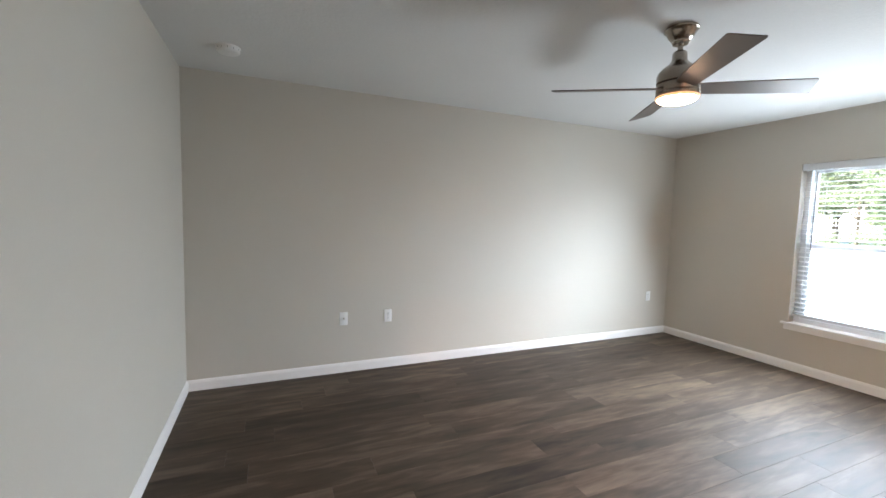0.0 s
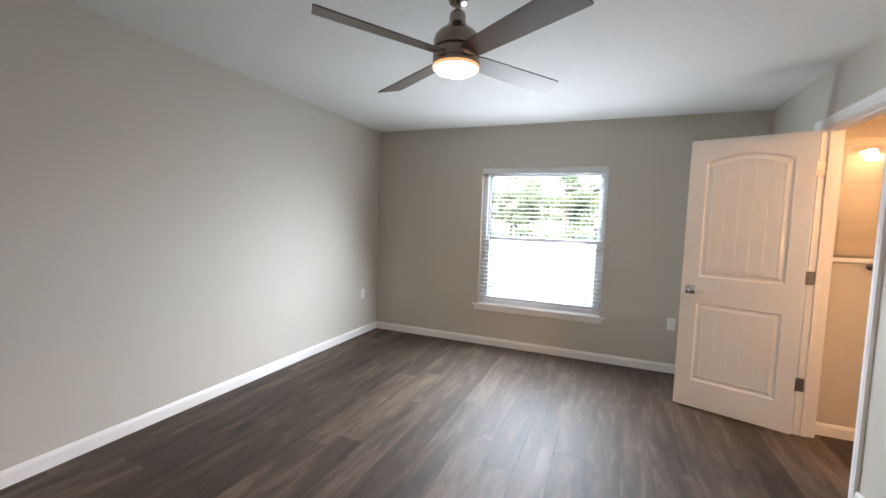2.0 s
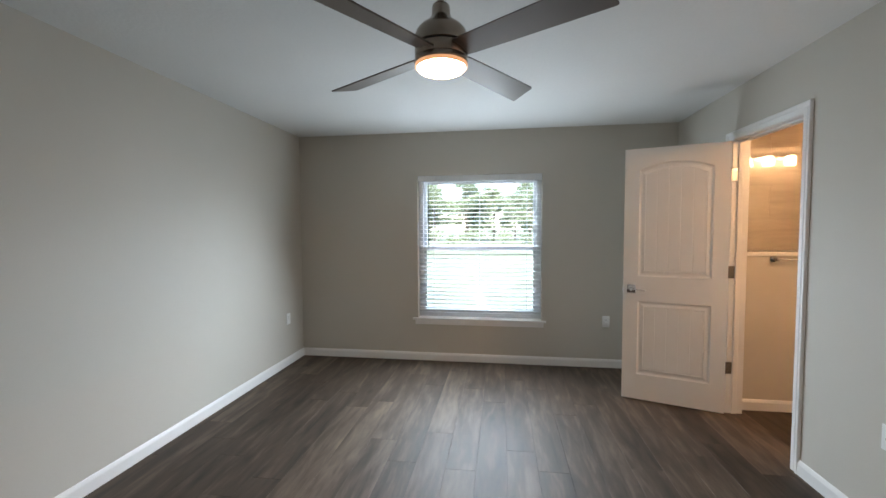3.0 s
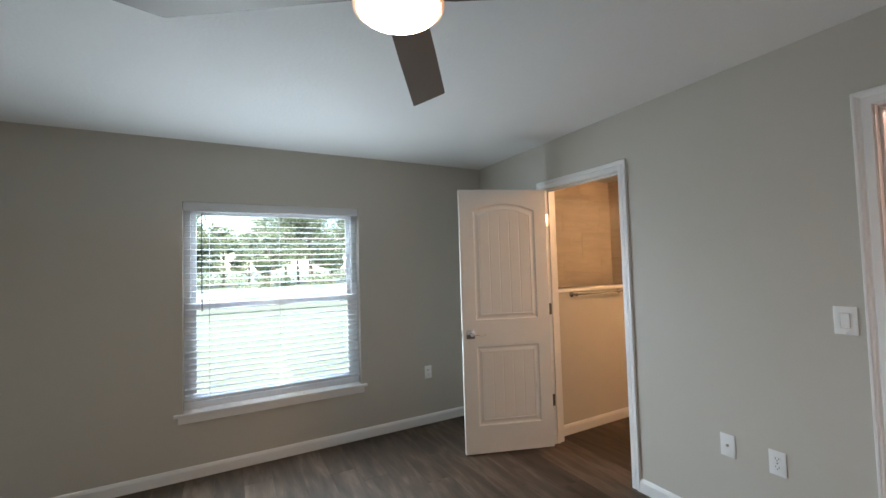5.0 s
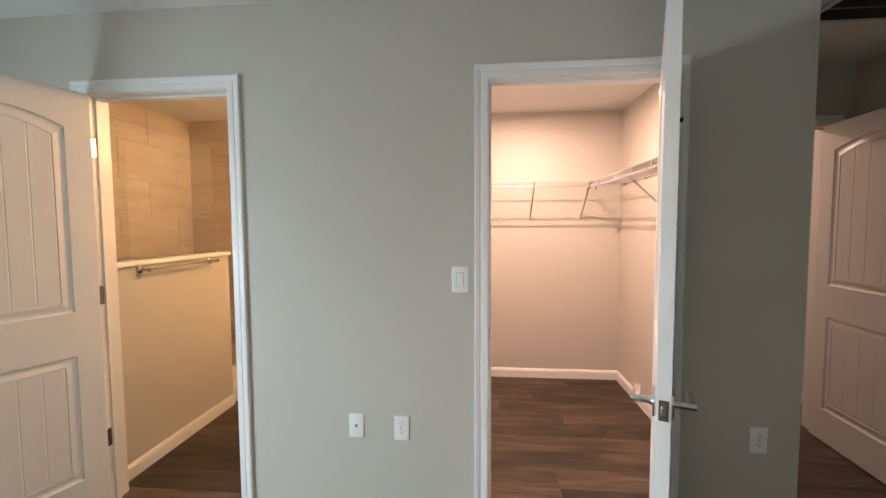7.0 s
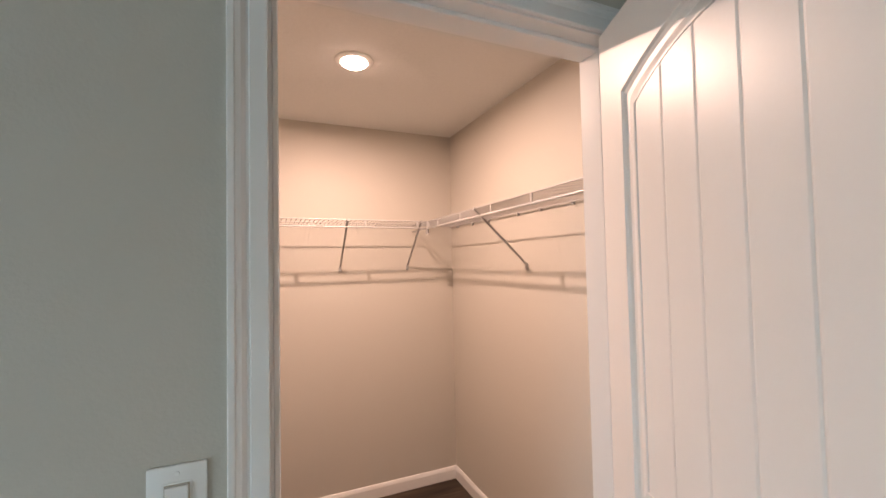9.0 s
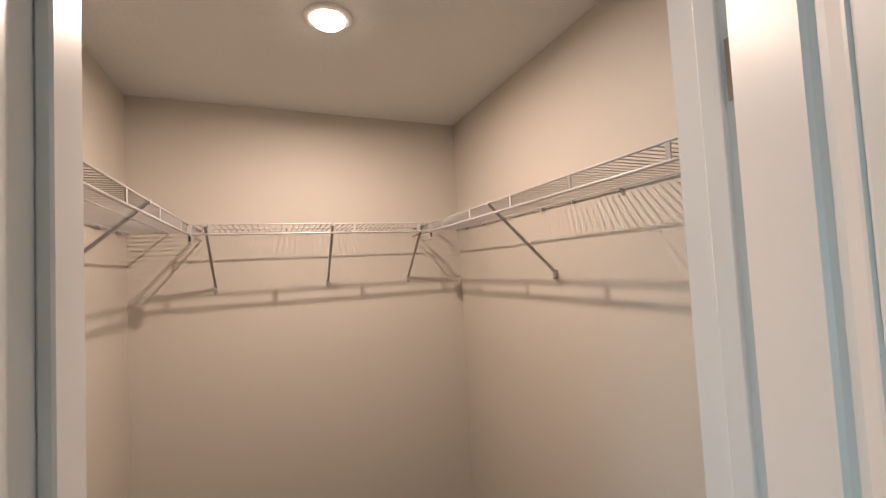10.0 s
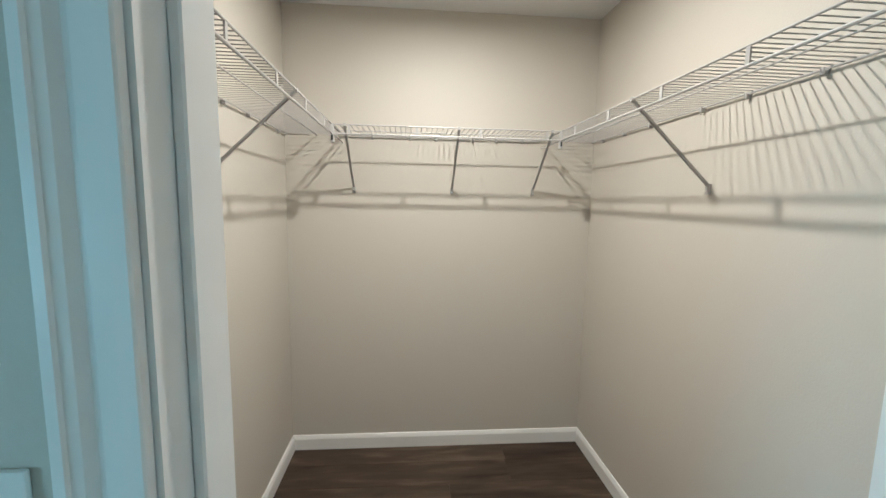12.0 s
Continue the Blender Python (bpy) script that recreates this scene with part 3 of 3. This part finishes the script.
part("motor_housing", lathe([(0, 2.304), (0.027, 2.304), (0.033, 2.299), (0.036, 2.290), (0.037, 2.262), (0.043, 2.247), (0.060, 2.231), (0.084, 2.213), (0.099, 2.196), (0.106, 2.176), (0.106, 2.140), (0.103, 2.137), (0, 2.137)], 48),
     NICKEL, fan, "brushed nickel motor housing", True)
part("gap_ring", lathe([(0, 2.138), (0.102, 2.138), (0.102, 2.132), (0, 2.132)], 40), SLOT, fan)
part("lower_housing", lathe([(0, 2.133), (0.103, 2.133), (0.106, 2.130), (0.106, 2.092), (0.104, 2.089), (0.1065, 2.086), (0.107, 2.072), (0.104, 2.066), (0.094, 2.066), (0.094, 2.074), (0, 2.074)], 48),
     NICKEL, fan, "brushed nickel light ring", True)
part("reflecting_rim", lathe([(0.098, 2.066), (0.1065, 2.066), (0.1065, 2.056), (0.102, 2.053), (0.098, 2.053)], 48), RIM_REFLECTED, fan, "rim of the light ring, lamp reflection painted as a faint orange glow", True)
part("diffuser", lathe([(0, 2.062), (0.096, 2.062), (0.096, 2.053), (0.090, 2.045), (0.076, 2.039), (0.048, 2.035), (0, 2.033)], 40), FAN_LIGHT, fan, "glowing warm opal diffuser", True)
blade_me = None
for ang in (57.5, 147.5, 237.5, 327.5):
    m = pose(0, 0, 2.110, 0, 0, ang) @ pose(0, 0, 0, -13.5, 0, 0)
    if blade_me is None:
        bm = bmesh.new()
        ol = [(0.085, -0.046), (0.13, -0.052), (0.30, -0.058), (0.626, -0.066), (0.633, -0.063), (0.637, -0.057), (0.668, 0.058), (0.668, 0.064), (0.662, 0.067), (0.30, 0.058), (0.13, 0.052), (0.085, 0.046)]
        up = [bm.verts.new((x, y, 0.003)) for x, y in ol]
        dn = [bm.verts.new((x, y, -0.003)) for x, y in ol]
        bm.faces.new(up)
        bm.faces.new(dn[::-1])
        for i in range(len(ol)):
            j = (i + 1) % len(ol)
            bm.faces.new((up[i], dn[i], dn[j], up[j]))
        b = part("blade", bm, BLADE, fan, "flat silver-grey blade")
        blade_me = b.data
    else:
        b = tagged(new("blade", blade_me), "flat silver-grey blade")
        b.parent = fan
    b.matrix_basis = m

# ---------------------------------------------------------------- plates
def plate_basis(x, y, z, nx, ny):
    """Local z points out of the wall, local y is up."""
    out = Vector((nx, ny, 0))
    up = Vector((0, 0, 1))
    right = up.cross(out)
    m = Matrix((right, up, out)).transposed().to_4x4()
    return Matrix.Translation((x, y, z)) @ m


def cover(parent, w=0.070, h=0.115):
    bm = boxed(-w / 2, w / 2, -h / 2, h / 2, 0, 0.006, 0.0025, 2)
    return part("cover_plate", bm, PLASTIC, parent, "", True)


def outlet(m, label):
    o = thing("wall_outlet", m, label, "outlet", "outlets")
    c = cover(o)
    for s in (-1, 1):
        part("receptacle", lathe([(0, 0.0075), (0.0155, 0.0075), (0.017, 0.006)], 20, None, Matrix.Translation((0, s * 0.0195, 0)) @ Matrix.Diagonal((1, 0.85, 1, 1))), PLASTIC, o, "", True)
        part("slot", boxed(-0.0075, -0.0055, s * 0.0195 - 0.001, s * 0.0195 + 0.008, 0.0072, 0.0079), SLOT, c)
        part("slot", boxed(0.0055, 0.0075, s * 0.0195 - 0.001, s * 0.0195 + 0.007, 0.0072, 0.0079), SLOT, c)
        part("slot", boxed(-0.002, 0.002, s * 0.0195 - 0.0085, s * 0.0195 - 0.0045, 0.0072, 0.0079), SLOT, c)
    part("screw", lathe([(0, 0.0072), (0.003, 0.0068), (0.0034, 0.006)], 10), CHROME, o, "", True)
    return o


def coax(m, label):
    o = thing("coax_outlet", m, label, "outlet", "outlets")
    cover(o)
    part("connector", lathe([(0, 0.016), (0.004, 0.016), (0.0045, 0.009), (0.007, 0.009), (0.007, 0.006)], 12), BRASS, o, "small metal coax connector", True)
    for s in (-1, 1):
        part("screw", lathe([(0, 0.0072), (0.003, 0.0068), (0.0034, 0.006)], 10, None, Matrix.Translation((0, s * 0.042, 0))), PLASTIC, o, "", True)
    return o


coax(plate_basis(0.776, Y_N, 0.480, 0, -1), "white coax wall plate above the baseboard")
outlet(plate_basis(1.175, Y_N, 0.480, 0, -1), "white duplex outlet on the greige wall")
outlet(plate_basis(4.491, Y_N, 0.482, 0, -1), "white duplex outlet near the corner")
outlet(plate_basis(X_E, 0.375, 0.470, -1, 0), "white duplex outlet beside the window")
coax(plate_basis(2.568, Y_S, 0.480, 0, 1), "white coax wall plate between the two doorways")
outlet(plate_basis(2.352, Y_S, 0.476, 0, 1), "white duplex outlet between the two doorways")
outlet(plate_basis(0.791, Y_S, 0.487, 0, 1), "white outlet on the wall beside the closet")
sw = thing("light_switch", plate_basis(2.077, Y_S, 1.176, 0, 1), "white rocker light switch beside the closet door", "light switch")
cover(sw, 0.076, 0.118)
# darker slab under the rocker, its rim painting the shade of the gap
part("rocker_gap_shade", boxed(-0.0160, 0.0160, -0.0325, 0.0325, 0.0068, 0.0078), GROUT, sw)
part("rocker_frame", boxed(-0.0190, 0.0190, -0.0355, 0.0355, 0.006, 0.0072, 0.0008), PLASTIC, sw)
bm = boxed(-0.0145, 0.0145, -0.031, 0.031, 0.0075, 0.0115, 0.001)
for v in bm.verts:
    if v.co.z > 0.01:
        v.co.z += v.co.y * 0.06
part("rocker", bm, PLASTIC, sw)
for s in (-1, 1):
    part("screw", lathe([(0, 0.0072), (0.003, 0.0068), (0.0034, 0.006)], 10, None, Matrix.Translation((0, s * 0.047, 0))), PLASTIC, sw, "", True)

smoke = thing("smoke_detector", pose(-0.049, 3.086, CH), "round white smoke detector on the ceiling", "smoke detector")
part("mount", lathe([(0, 0), (0.072, 0), (0.072, -0.008), (0, -0.008)], 36), PLASTIC, smoke, "", True)
part("cover", lathe([(0.068, -0.008), (0.068, -0.024), (0.060, -0.034), (0.040, -0.039), (0, -0.040)], 36), PLASTIC, smoke, "", True)
for k in range(12):
    a = math.tau * k / 12
    part("slot", rod([(0.0675 * math.cos(a), 0.0675 * math.sin(a), -0.012), (0.0675 * math.cos(a), 0.0675 * math.sin(a), -0.022)], 0.0015, 5), SLOT, smoke)

# ---------------------------------------------------------------- closet
lamp = thing("closet_light", pose(1.598, -1.340, CH), "round flush closet ceiling light, switched on", "ceiling light")
part("trim_ring", lathe([(0.056, -0.002), (0.085, -0.001), (0.085, -0.004), (0.080, -0.007), (0.060, -0.009), (0.056, -0.006), (0.056, -0.002)], 40), PLASTIC, lamp, "white trim ring", True)
part("lens", lathe([(0.0565, -0.005), (0.055, -0.015), (0.047, -0.021), (0, -0.023)], 40), CLOSET_LIGHT, lamp, "glowing warm lens", True)

wires = {}


def wire_shelf(a, b, out, label, braces, plates, clips):
    """Ventilated wire shelf along the wall from a to b; out points from the wall into the closet."""
    a, b, out = Vector((*a, 0)), Vector((*b, 0)), Vector((*out, 0))
    d = (b - a).normalized()
    length = (b - a).length
    depth, zt, zl = 0.300, 1.780, 1.738
    m = Matrix((d, out, Vector((0, 0, 1)))).transposed().to_4x4()
    root = thing("wire_shelf", Matrix.Translation(a) @ m, label, "wire shelf", "closet shelves")
    part("front_rail", rod([(0, depth, zt), (length, depth, zt)], 0.0032, 8), WIRE, root, "", True)
    part("lip_rail", rod([(0, depth, zl), (length, depth, zl)], 0.0042, 8), WIRE, root, "", True)
    part("back_rail", rod([(0, 0.012, zt - 0.006), (length, 0.012, zt - 0.006)], 0.0035, 8), WIRE, root, "", True)
    part("middle_rail", rod([(0, depth * 0.55, zt - 0.005), (length, depth * 0.55, zt - 0.005)], 0.0028, 8), WIRE, root, "", True)
    n = int(length / 0.0254)
    for k in range(n + 1):
        if "wire" not in wires:
            w = part("wire", rod([(0, 0.008, 0), (0, depth, 0)], 0.0017, 6), WIRE, root, "", True)
            wires["wire"] = w.data
        else:
            w = new("wire", wires["wire"])
            w.parent = root
        w.location = (min(0.004 + k * 0.0254, length - 0.003), 0, zt - 0.001)
    for x in plates:
        part("lip_tab", boxed(x - 0.006, x + 0.006, depth - 0.002, depth + 0.002, zl - 0.002, zt + 0.002), WIRE, root)
    for x in braces:
        bm = bmesh.new()
        p, q = Vector((x, depth - 0.004, zt - 0.006)), Vector((x, 0.012, 1.508))
        ax = (q - p).normalized()
        nrm = ax.cross(Vector((1, 0, 0))).normalized()
        vs = []
        for c in (p, q):
            vs.append([bm.verts.new(c + Vector((sx * 0.0055, 0, 0)) + nrm * sn) for sx, sn in ((-1, -0.004), (1, -0.004), (1, 0.004), (-1, 0.004))])
        for i in range(4):
            j = (i + 1) % 4
            bm.faces.new((vs[0][i], vs[0][j], vs[1][j], vs[1][i]))
        bm.faces.new(vs[0])
        bm.faces.new(vs[1])
        br = part("support_brace", bm, BRACE, root, "grey-white steel support brace")
        part("brace_foot", boxed(x - 0.008, x + 0.008, 0.001, 0.014, 1.475, 1.512, 0.002), WIRE, br)
        part("brace_hook", boxed(x - 0.006, x + 0.006, depth - 0.008, depth + 0.005, zt - 0.010, zt + 0.006, 0.001), BRACE, br)
        part("screw", rod([(x, 0.013, 1.486), (x, 0.016, 1.486)], 0.004, 8), CHROME, br)
    for x in clips:
        part("wall_clip", boxed(x - 0.006, x + 0.006, 0.0005, 0.018, zt - 0.020, zt - 0.001, 0.002), WIRE, root, "small white wall clip")
    return root


yc0, yc1 = C_Y + 0.004, ys0 - 0.02
wire_shelf((C_X0, yc0), (C_X0, yc1), (1, 0), "white wire shelf on the closet side wall with steel brace", [0.920], [0.16, 0.461, 0.763, 1.079, 1.383, 1.687], [0.12, 0.34, 0.55, 0.86, 1.05, 1.28, 1.62])
wire_shelf((C_X1, yc0), (C_X1, yc1), (-1, 0), "white wire shelf on the closet side wall with steel brace", [0.877], [0.16, 0.461, 0.763, 1.069, 1.373, 1.677], [0.12, 0.34, 0.50, 0.72, 0.95, 1.28, 1.62])
bx0 = C_X0 + 0.307
wire_shelf((bx0, C_Y), (C_X1 - 0.307, C_Y), (0, 1), "white wire shelf across the closet back wall on three braces", [1.081 - bx0, 1.534 - bx0, 2.066 - bx0], [1.108 - bx0, 1.433 - bx0, 1.733 - bx0, 2.046 - bx0], [0.10, 0.25, 0.38, 0.58, 0.72, 0.92])
for x in (bx0 - 0.004, C_X1 - 0.303):
    cb = thing("corner_bracket", pose(x, C_Y + 0.305, 1.738), "small grey bracket joining the closet shelves", "bracket", "shelf corner brackets")
    part("saddle", boxed(-0.008, 0.008, -0.012, 0.004, -0.040, 0.004, 0.003, 2), BRACE, cb)
    part("clamp", boxed(-0.009, 0.009, 0.004, 0.007, -0.006, 0.044, 0.001), WIRE, cb)
    part("hook", boxed(-0.004, 0.004, 0.0045, 0.008, -0.030, -0.008, 0.001), SLOT, cb)

# ---------------------------------------------------------------- bathroom
shower = thing("shower_glass", pose(4.012, -0.88, 1.222), "clear fixed shower glass standing on the half wall", "shower glass")
pane = part("pane", boxed(-0.003, 0.003, -0.495, 0.486, 0.004, 0.80, 0.0005), GLASS, shower, "clear glass")
pane.visible_shadow = False
bm = bmesh.new()
for x in (-0.009, 0.0055):
    box(bm, x, x + 0.0035, -0.497, 0.486, 0.0, 0.016, 0.0008)
box(bm, -0.0055, 0.0055, -0.497, 0.486, 0.0, 0.0035)
part("channel", bm, SATIN, shower, "slim satin metal channel under the glass")
bar = thing("towel_bar", pose(3.955, 0, 1.175), "polished chrome towel bar on the half wall", "towel bar")
for y in (-0.618, -1.225):
    turn = Matrix.Translation((0, y, 0)) @ Matrix.Rotation(radians(-90), 4, "Y")
    part("post", lathe([(0, 0), (0.024, 0), (0.024, 0.006), (0.018, 0.010), (0.010, 0.016), (0.009, 0.045), (0.013, 0.050), (0.014, 0.066), (0.010, 0.072), (0, 0.072)], 24, None, turn), SATIN, bar, "", True)
part("rail", rod([(-0.058, -0.606, 0), (-0.058, -1.237, 0)], 0.0075, 14), SATIN, bar, "", True)

van = thing("vanity_light", pose(C_X1 + WT, -1.40, 2.12), "three-shade bathroom wall light, switched on", "wall light")
part("backplate", boxed(0, 0.022, -0.30, 0.30, 0.02, 0.085, 0.004, 2), CHROME, van, "chrome back plate", True)
for y in (-0.21, 0.0, 0.21):
    arm = part("arm", rod([(0.02, y, 0.055), (0.085, y, 0.055), (0.095, y, 0.045)], 0.008, 10), CHROME, van, "", True)
    part("shade", lathe([(0, 0.05), (0.030, 0.05), (0.042, 0.03), (0.052, -0.05), (0.049, -0.05), (0.0, -0.046)], 28, None, Matrix.Translation((0.10, y, 0))), BATH_LIGHT, van, "glowing frosted glass shade", True)

# ---------------------------------------------------------------- hallway
vent = thing("ceiling_vent", pose(0.14, -0.457, CH), "large grey return-air grille in the hall ceiling", "air vent")
bm = bmesh.new()
hw = 0.255
for a in ((-hw, hw, -hw, -hw + 0.03), (-hw, hw, hw - 0.03, hw), (-hw, -hw + 0.03, -hw + 0.03, hw - 0.03), (hw - 0.03, hw, -hw + 0.03, hw - 0.03)):
    box(bm, a[0], a[1], a[2], a[3], -0.010, -0.0005, 0.002)
part("frame", bm, GRILLE, vent, "grey frame")
part("backing", boxed(-hw + 0.03, hw - 0.03, -hw + 0.03, hw - 0.03, -0.004, -0.001), DARK, vent, "dark filter opening")
for k in range(1, 4):
    y = -hw + 0.03 + (2 * hw - 0.06) * k / 4
    part("divider", boxed(-hw + 0.03, hw - 0.03, y - 0.005, y + 0.005, -0.010, -0.004), GRILLE, vent)
for k in range(34):
    x = -hw + 0.036 + (2 * hw - 0.072) * k / 33
    bm = boxed(-0.0008, 0.0008, -hw + 0.03, hw - 0.03, -0.005, 0.004)
    s = part("slat", bm, DARK, vent)
    s.matrix_basis = pose(x, 0, -0.0085, 0, 40, 0)
hl = thing("hall_light", pose(0.1, -2.5, CH), "round flush hallway ceiling light, switched on", "ceiling light")
part("trim_ring", lathe([(0.068, 0), (0.085, 0), (0.085, -0.006), (0.080, -0.011), (0.070, -0.012), (0.068, -0.008)], 40), PLASTIC, hl, "white trim ring", True)
part("lens", lathe([(0, -0.009), (0.069, -0.009)], 40), HALL_LIGHT, hl, "glowing warm lens")

# ---------------------------------------------------------------- outdoors
GZ = -0.35
bm = bmesh.new()
bmesh.ops.create_grid(bm, x_segments=1, y_segments=1, size=900)
for v in bm.verts:
    v.co.z = GZ
structure("ground", bm, LAWN, "sunlit green lawn outside the window")
structure("road", boxed(33, 42, -300, 300, GZ - 0.2, GZ + 0.02), ROAD, "pale sunlit road beyond the lawn")
structure("house_wall", boxed(-0.9, 4.97, -3.62, 3.80, GZ - 0.1, -0.2), STUCCO, "pale house foundation")


def leaf_cloud(bm, centre, radius, count, size, rng):
    for _ in range(count):
        v = Vector((rng.gauss(0, 1), rng.gauss(0, 1), rng.gauss(0, 1))).normalized() * (rng.random() ** 0.45)
        c = centre + Vector((v.x * radius[0], v.y * radius[1], v.z * radius[2]))
        q = Euler((rng.uniform(-1.2, 1.2), rng.uniform(-1.2, 1.2), rng.uniform(0, 6.3))).to_matrix()
        s = size * rng.uniform(0.6, 1.4)
        pts = ((-s, 0, 0), (-0.2 * s, -0.45 * s, 0.12 * s), (s, 0, -0.1 * s), (0.1 * s, 0.5 * s, 0.1 * s))
        bm.faces.new([bm.verts.new(c + q @ Vector(p)) for p in pts])


def tree(seed, height, m):
    rng = random.Random(seed)
    root = thing("tree", m, "leafy green broadleaf tree at the edge of the woods", "tree", "trees beyond the road")
    lean = Vector((rng.uniform(-0.4, 0.4), rng.uniform(-0.4, 0.4), 0))
    pts = [Vector((0, 0, -0.2)) + lean * (k / 6) ** 2 + Vector((rng.uniform(-0.06, 0.06), rng.uniform(-0.06, 0.06), height * 0.85 * k / 6)) for k in range(7)]
    part("trunk", rod(pts, 0.1, 8, None, [0.17 - 0.022 * k for k in range(7)]), BARK, root, "brown trunk", True)
    bm = bmesh.new()
    for k in range(16):
        z = height * rng.uniform(0.25, 0.95)
        a = rng.uniform(0, 6.3)
        reach = (1.15 - z / height) * height * 0.42 * rng.uniform(0.5, 1.0)
        tip = Vector((math.cos(a) * reach, math.sin(a) * reach, z + 0.25 * reach)) + lean * 0.6
        base = pts[min(6, int(z / (height * 0.85) * 5))]
        part("limb", rod([base, (base + tip) / 2 + Vector((0, 0, 0.15)), tip], 0.04, 5, None, [0.05, 0.035, 0.015]), BARK, root)
        r = height * rng.uniform(0.11, 0.19)
        leaf_cloud(bm, tip, (r, r, r * 0.75), 300, 0.17, rng)
    crown = part("crown", bm, LEAF, root, "ragged crown of small leaves")
    return root


kinds = [tree(11, 9.5, pose(54, 6, GZ)), tree(12, 11.5, pose(56, -6, GZ)), tree(13, 7.5, pose(50, 16, GZ)), tree(14, 10.0, pose(58, 24, GZ)), tree(15, 6.0, pose(49, -2, GZ, 0, 0, 40))]
rng = random.Random(5)
for k in range(44):
    src = kinds[rng.randrange(5)]
    y = -46 + k * 2.2 + rng.uniform(-1, 1)
    copy_thing(src, pose(rng.uniform(50, 66), y, GZ, 0, 0, rng.uniform(0, 360)))
bm = bmesh.new()
for k in range(90):
    y = -45 + k + rng.uniform(-0.8, 0.8)
    leaf_cloud(bm, Vector((rng.uniform(47, 55), y, GZ + rng.uniform(0.3, 1.2))), (1.0, 1.0, rng.uniform(0.5, 1.1)), 120, 0.16, rng)
tagged(link_mesh("undergrowth", bm, LEAF), "green shrubs below the trees", "undergrowth", kind="stuff")

# ---------------------------------------------------------------- planks and tiles
floor_root = thing("floor", pose(0, 0, 0), "dark grey-brown wood-look vinyl plank floor", "floor", kind="structure")
rng = random.Random(21)


def slab_piece(name, x0, x1, y0, y1, z0, z1, mat, parent, g=0.0003, e=0.0006):
    """A flat piece with an eased upper edge; z is the face direction."""
    me = bpy.data.meshes.new(name)
    a = (x0 + g, x1 - g, y0 + g, y1 - g)
    b = (a[0] + e, a[1] - e, a[2] + e, a[3] - e)
    vs = [(x, y, z0) for x, y in ((a[0], a[2]), (a[1], a[2]), (a[1], a[3]), (a[0], a[3]))]
    vs += [(x, y, z1 - e) for x, y in ((a[0], a[2]), (a[1], a[2]), (a[1], a[3]), (a[0], a[3]))]
    vs += [(x, y, z1) for x, y in ((b[0], b[2]), (b[1], b[2]), (b[1], b[3]), (b[0], b[3]))]
    fs = [(8, 9, 10, 11)]
    for k in range(4):
        j = (k + 1) % 4
        fs += [(k, j, 4 + j, 4 + k), (4 + k, 4 + j, 8 + j, 8 + k)]
    me.from_pydata(vs, [], fs)
    me.materials.append(mat)
    ob = new(name, me)
    ob.parent = parent
    return ob


PW, PL = 0.181, 1.22
y = -3.5
while y < Y_N:
    x = -0.60 - rng.uniform(0, PL)
    while x < X_E:
        x0, x1 = max(x, -0.60), min(x + PL, X_E)
        if x1 - x0 > 0.02:
            slab_piece("plank", x0, x1, y, min(y + PW, Y_N), -0.006, 0.0, PLANK, floor_root)
        x += PL
    y += PW

tiles_e = thing("tile_wall_east", pose(X_E, 0, 0), "beige wood-look tile on the shower wall", "tile wall", kind="structure")
part("grout", boxed(-0.006, -0.001, -2.189, ys0 - 0.001, 0.045, CH - 0.001), GROUT, tiles_e)
TH, TL = 0.3055, 0.61
row = 0
z = 0.278 - TH
while z < CH:
    y = -2.187 - (0.30 if row % 2 else 0.0) + 0.19
    y -= TL
    while y < ys0:
        y0, y1 = max(y, -2.187), min(y + TL, ys0 - 0.002)
        z0, z1 = max(z, 0.046), min(z + TH, CH - 0.002)
        if y1 - y0 > 0.02 and z1 - z0 > 0.02:
            t = slab_piece("tile", y0, y1, z0, z1, 0.003, 0.012, TILE, tiles_e, 0.0012, 0.001)
            t.matrix_basis = Matrix(((0, 0, -1, 0), (1, 0, 0, 0), (0, 1, 0, 0), (0, 0, 0, 1)))
        y += TL
    z += TH
    row += 1
tiles_b = thing("tile_wall_back", pose(0, -2.19, 0), "beige wood-look tile on the shower back wall", "tile wall", kind="structure")
part("grout", boxed(3.90, X_E - 0.013, 0.001, 0.006, 0.0, CH - 0.001), GROUT, tiles_b)
row, z = 0, 0.278 - TH
while z < CH:
    x = 3.90 - (0.30 if row % 2 else 0.12)
    while x < X_E - 0.013:
        x0, x1 = max(x, 3.90), min(x + TL, X_E - 0.014)
        z0, z1 = max(z, 0.002), min(z + TH, CH - 0.002)
        if x1 - x0 > 0.02 and z1 - z0 > 0.02:
            t = slab_piece("tile", x0, x1, z0, z1, 0.003, 0.012, TILE, tiles_b, 0.0012, 0.001)
            t.matrix_basis = Matrix(((1, 0, 0, 0), (0, 0, 1, 0), (0, 1, 0, 0), (0, 0, 0, 1)))
        x += TL
    z += TH
    row += 1
